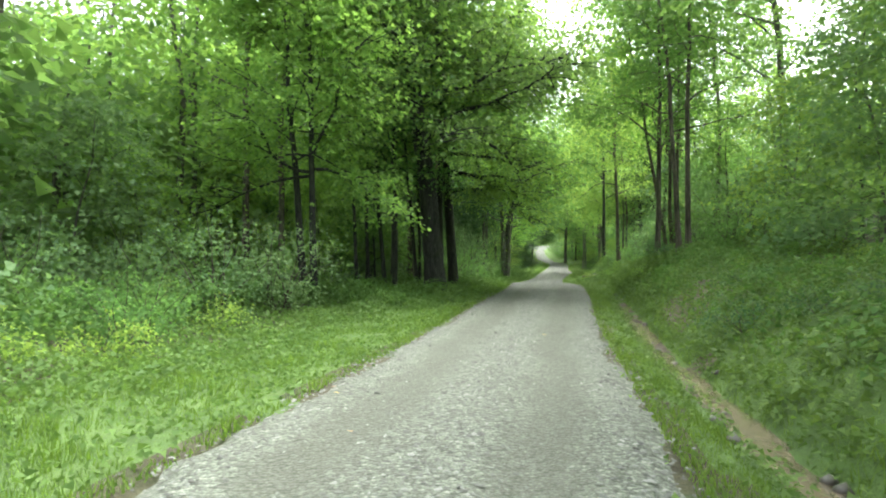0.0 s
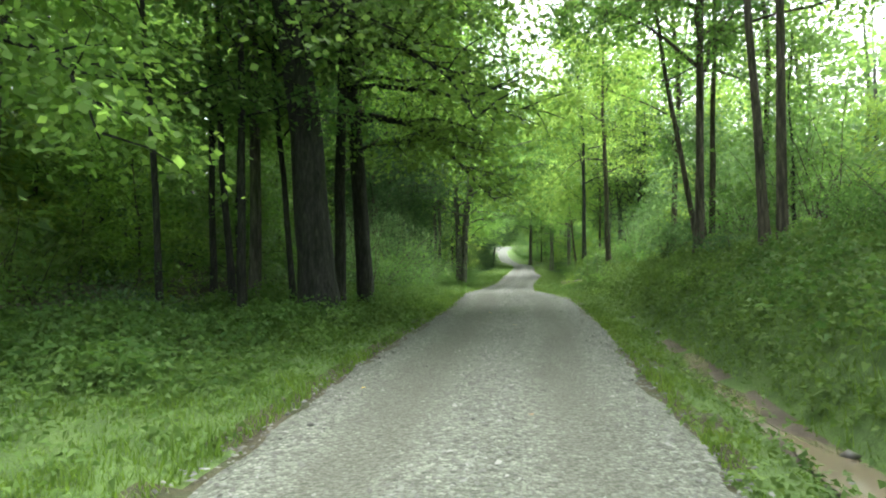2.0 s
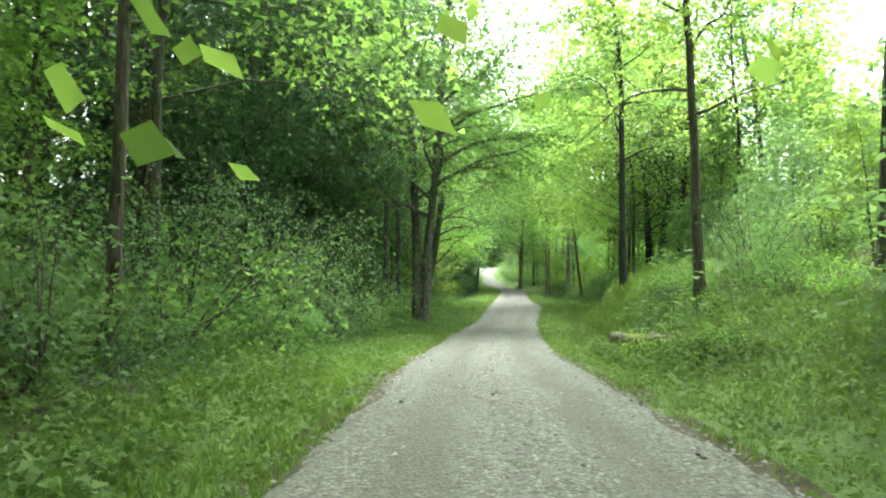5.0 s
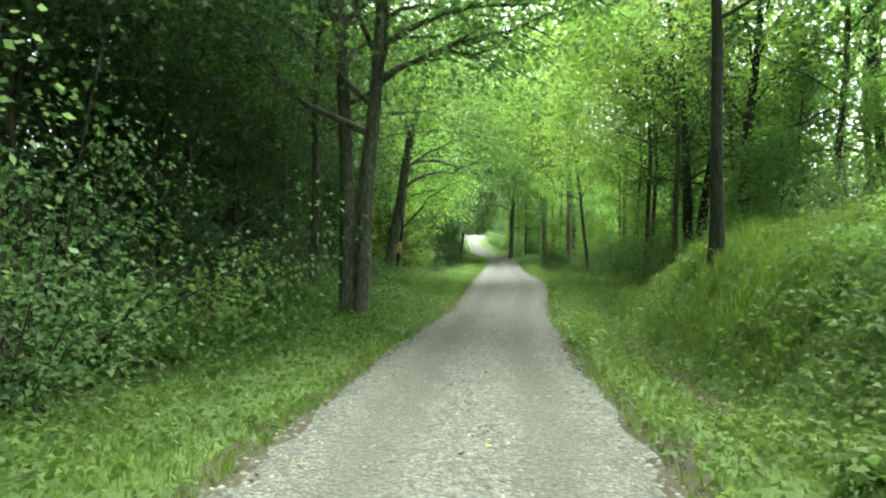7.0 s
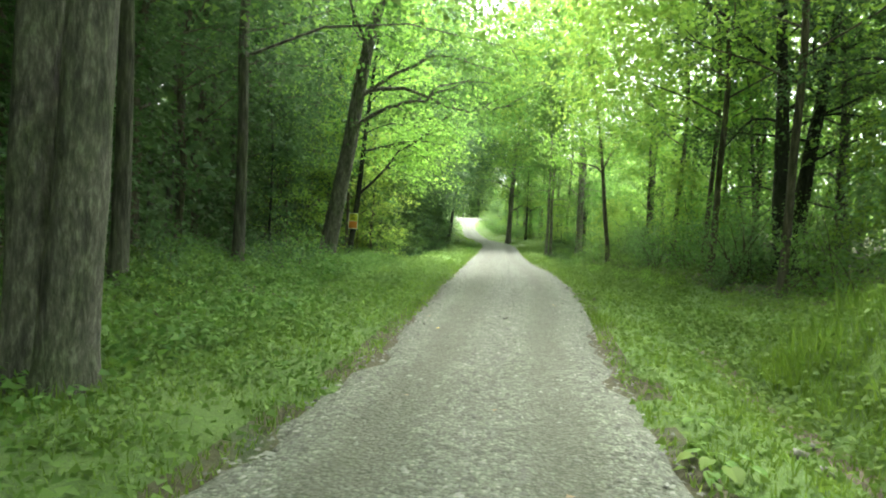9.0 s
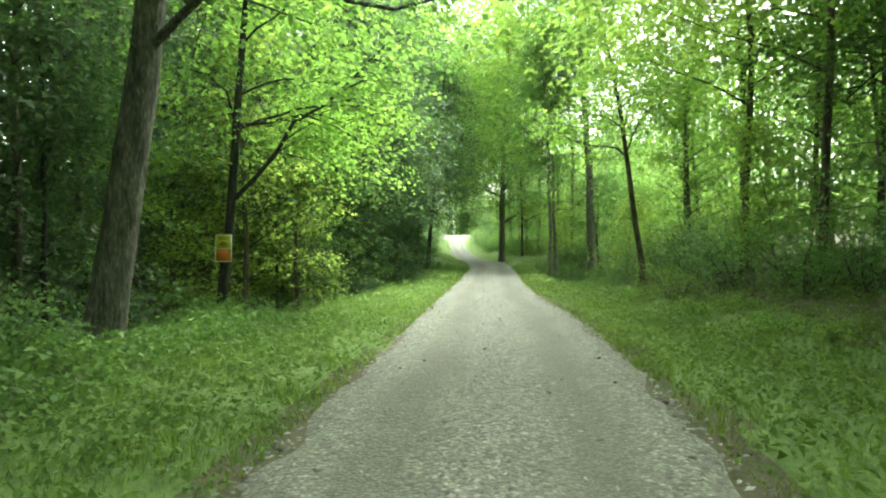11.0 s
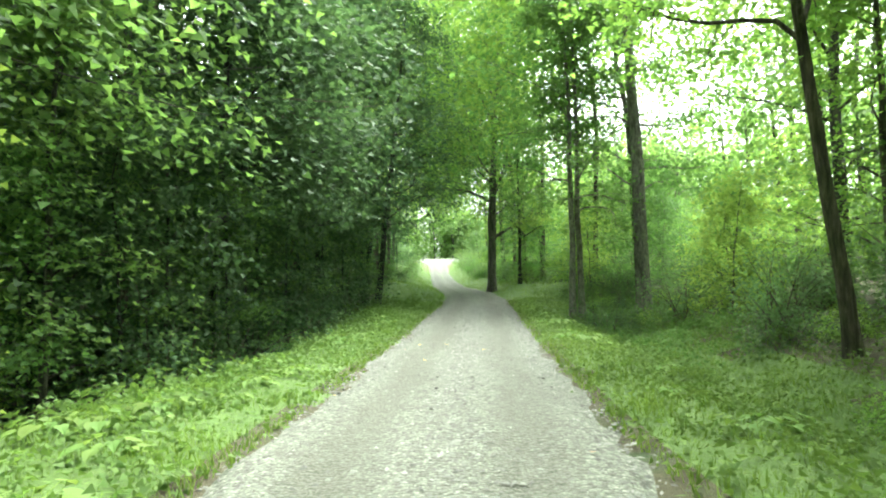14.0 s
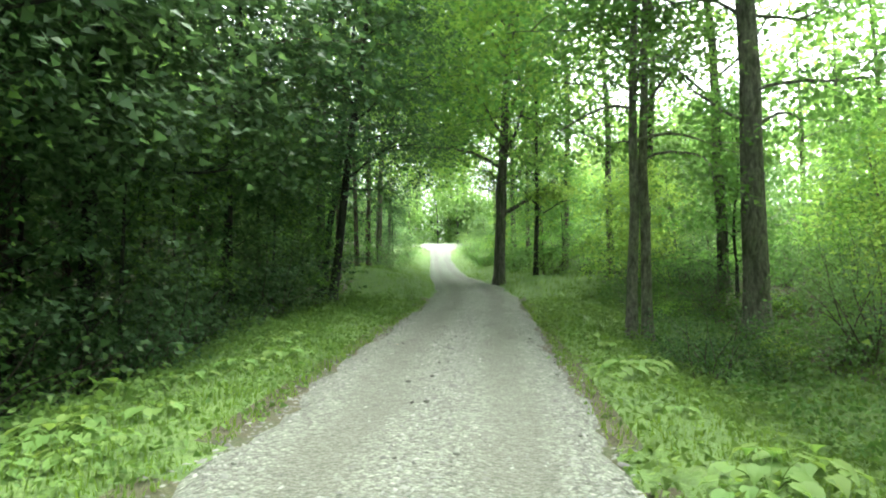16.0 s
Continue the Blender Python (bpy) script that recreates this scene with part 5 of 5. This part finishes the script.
FALLEN = plain("yellow_leaf", (0.55, 0.38, 0.03), 0.7, 0.2, 30)
LITTER_LEAF = plain("brown_leaf", (0.20, 0.135, 0.075), 0.8, 0.3, 30)
for k in range(46):
    y = R.uniform(5, 100)
    x = R.uniform(float(curve_at(LEFT_EDGE, y)) + .1, float(curve_at(RIGHT_EDGE, y)) - .1)
    if k == 0:
        x, y = -0.2, 89.4
    elif k == 1:
        x, y = -1.5, 90.3
    s = Shape()
    a_ = R.uniform(0, 6.28)
    leaves(s, np.zeros((1, 3)), np.array([[math.cos(a_), math.sin(a_), 0.12]]), np.array([[0, 0, 1.0]]), [0.10 if k < 2 else R.uniform(.05, .09)], [0.06])
    tagged(new("fallen_leaf", s.mesh("fallen_leaf", [FALLEN if k % 5 < 2 else LITTER_LEAF])), "yellow fallen leaf lying on gravel" if k % 5 < 2 else "brown fallen leaf lying on gravel", "leaf",
           "fallen leaves on the lane").matrix_basis = pose(x, y, float(curve_at(ROAD_Z, y)) + 0.052)


# ---- loose stones of the lane ----
def chip(rng, flat=0.6):
    v = np.array([(1, 0, 0), (-1, 0, 0), (0, 1, 0), (0, -1, 0), (0, 0, 1), (0, 0, -1)], float) + rng.uniform(-0.32, 0.32, (6, 3))
    v[:, 2] *= flat
    return v, np.array([(0, 2, 4), (2, 1, 4), (1, 3, 4), (3, 0, 4), (2, 0, 5), (1, 2, 5), (3, 1, 5), (0, 3, 5)])


def road_height(x, y):
    le, re = curve_at(LEFT_EDGE, y), curve_at(RIGHT_EDGE, y)
    k = (x - le) / (re - le)
    return (curve_at(ROAD_Z, y) + 0.05 - 0.035 * (2 * k - 1) ** 2 - 0.028 * np.exp(-((k - 0.27) / 0.07) ** 2) - 0.028 * np.exp(-((k - 0.73) / 0.07) ** 2))


def spread_stones(g, n, y0, y1):
    y = g.uniform(y0, y1, n)
    u = g.uniform(0, 1, n)
    lane = g.uniform(0, 1, n)
    # more loose stones between and outside the wheel tracks
    k = np.where(lane < 0.38, 0.51 + g.normal(0, 0.075, n), np.where(lane < 0.62, g.normal(0.07, 0.05, n), np.where(lane < 0.86, 1 - g.normal(0.07, 0.05, n), u)))
    le, re = curve_at(LEFT_EDGE, y), curve_at(RIGHT_EDGE, y)
    k = np.where(k < -0.07, -k * 0.6, np.where(k > 1.07, 1 - (k - 1) * 0.6, k))
    x = le + (re - le) * k
    return x, y


def loose_gravel():
    g = np.random.default_rng(17)
    s = Shape()
    n = 26000
    x, y = spread_stones(g, n, 2, 104)
    z = road_height(x, y)
    size = g.uniform(0.013, 0.028, n) * np.where(g.uniform(0, 1, n) < 0.06, 1.4, 1)
    shapes = [chip(g) for _ in range(24)]
    pick, ang = g.integers(0, 24, n), g.uniform(0, 6.283, n)
    base = np.array([c[0] for c in shapes])[pick]
    c, sn = np.cos(ang)[:, None], np.sin(ang)[:, None]
    base = base * np.array([1.35, 0.75, 0.9])
    v = np.stack([base[..., 0] * c - base[..., 1] * sn, base[..., 0] * sn + base[..., 1] * c, base[..., 2]], -1) * size[:, None, None]
    v = v + np.stack([x, y, z + size * 0.15], 1)[:, None, :]
    top = shapes[0][1][:4]
    faces = (np.arange(n)[:, None, None] * 6 + top[None]).reshape(-1, 3)
    s.add(v, None, faces)
    return tagged(new("gravel", s.mesh("gravel", [STONE])), "loose pale grey crushed stone chips on the lane", "gravel", kind="stuff")


loose_gravel()
road_ob = bpy.data.objects["road"]
STONES = []
for k in range(8):
    s = Shape()
    v, f = chip(R)
    s.add(v, None, f)
    STONES.append(s.mesh("stone", [STONE]))
xs_, ys_ = spread_stones(R, 300, 3, 100)
for k in range(300):
    ob = new("stone", STONES[k % 8])
    ob.parent = road_ob
    sz = R.uniform(0.022, 0.042)
    ob.matrix_basis = pose(xs_[k], ys_[k], float(road_height(xs_[k], ys_[k])) + sz * 0.2, 0, 0, R.uniform(0, 360)) @ Matrix.Diagonal((sz, sz * R.uniform(.7, 1), sz, 1))

# rocks and silt stones in the ditch
WET = plain("wet_rock", (0.085, 0.078, 0.066), 0.45, 0.4, 25)
ROCKS = []
for k in range(6):
    s = Shape()
    v, f = chip(R, 0.7)
    s.add(v, None, f)
    ROCKS.append(s.mesh("ditch_rock", [WET]))
for k in range(40):
    y = R.uniform(3, 28) if k < 28 else R.uniform(46, 60)
    d = R.normal(1.05, 0.2) if k < 28 else R.normal(1.4, 0.2)
    x = beside(1, y, d)
    ob = tagged(new("ditch_rock", ROCKS[k % 6]), "small wet grey rock in the muddy ditch", "rock", "rocks in the ditch")
    sz = R.uniform(0.04, 0.11)
    ob.matrix_basis = pose(x, y, float(land(x, y)) + sz * 0.15, 0, 0, R.uniform(0, 360)) @ Matrix.Diagonal((sz * 1.2, sz, sz, 1))
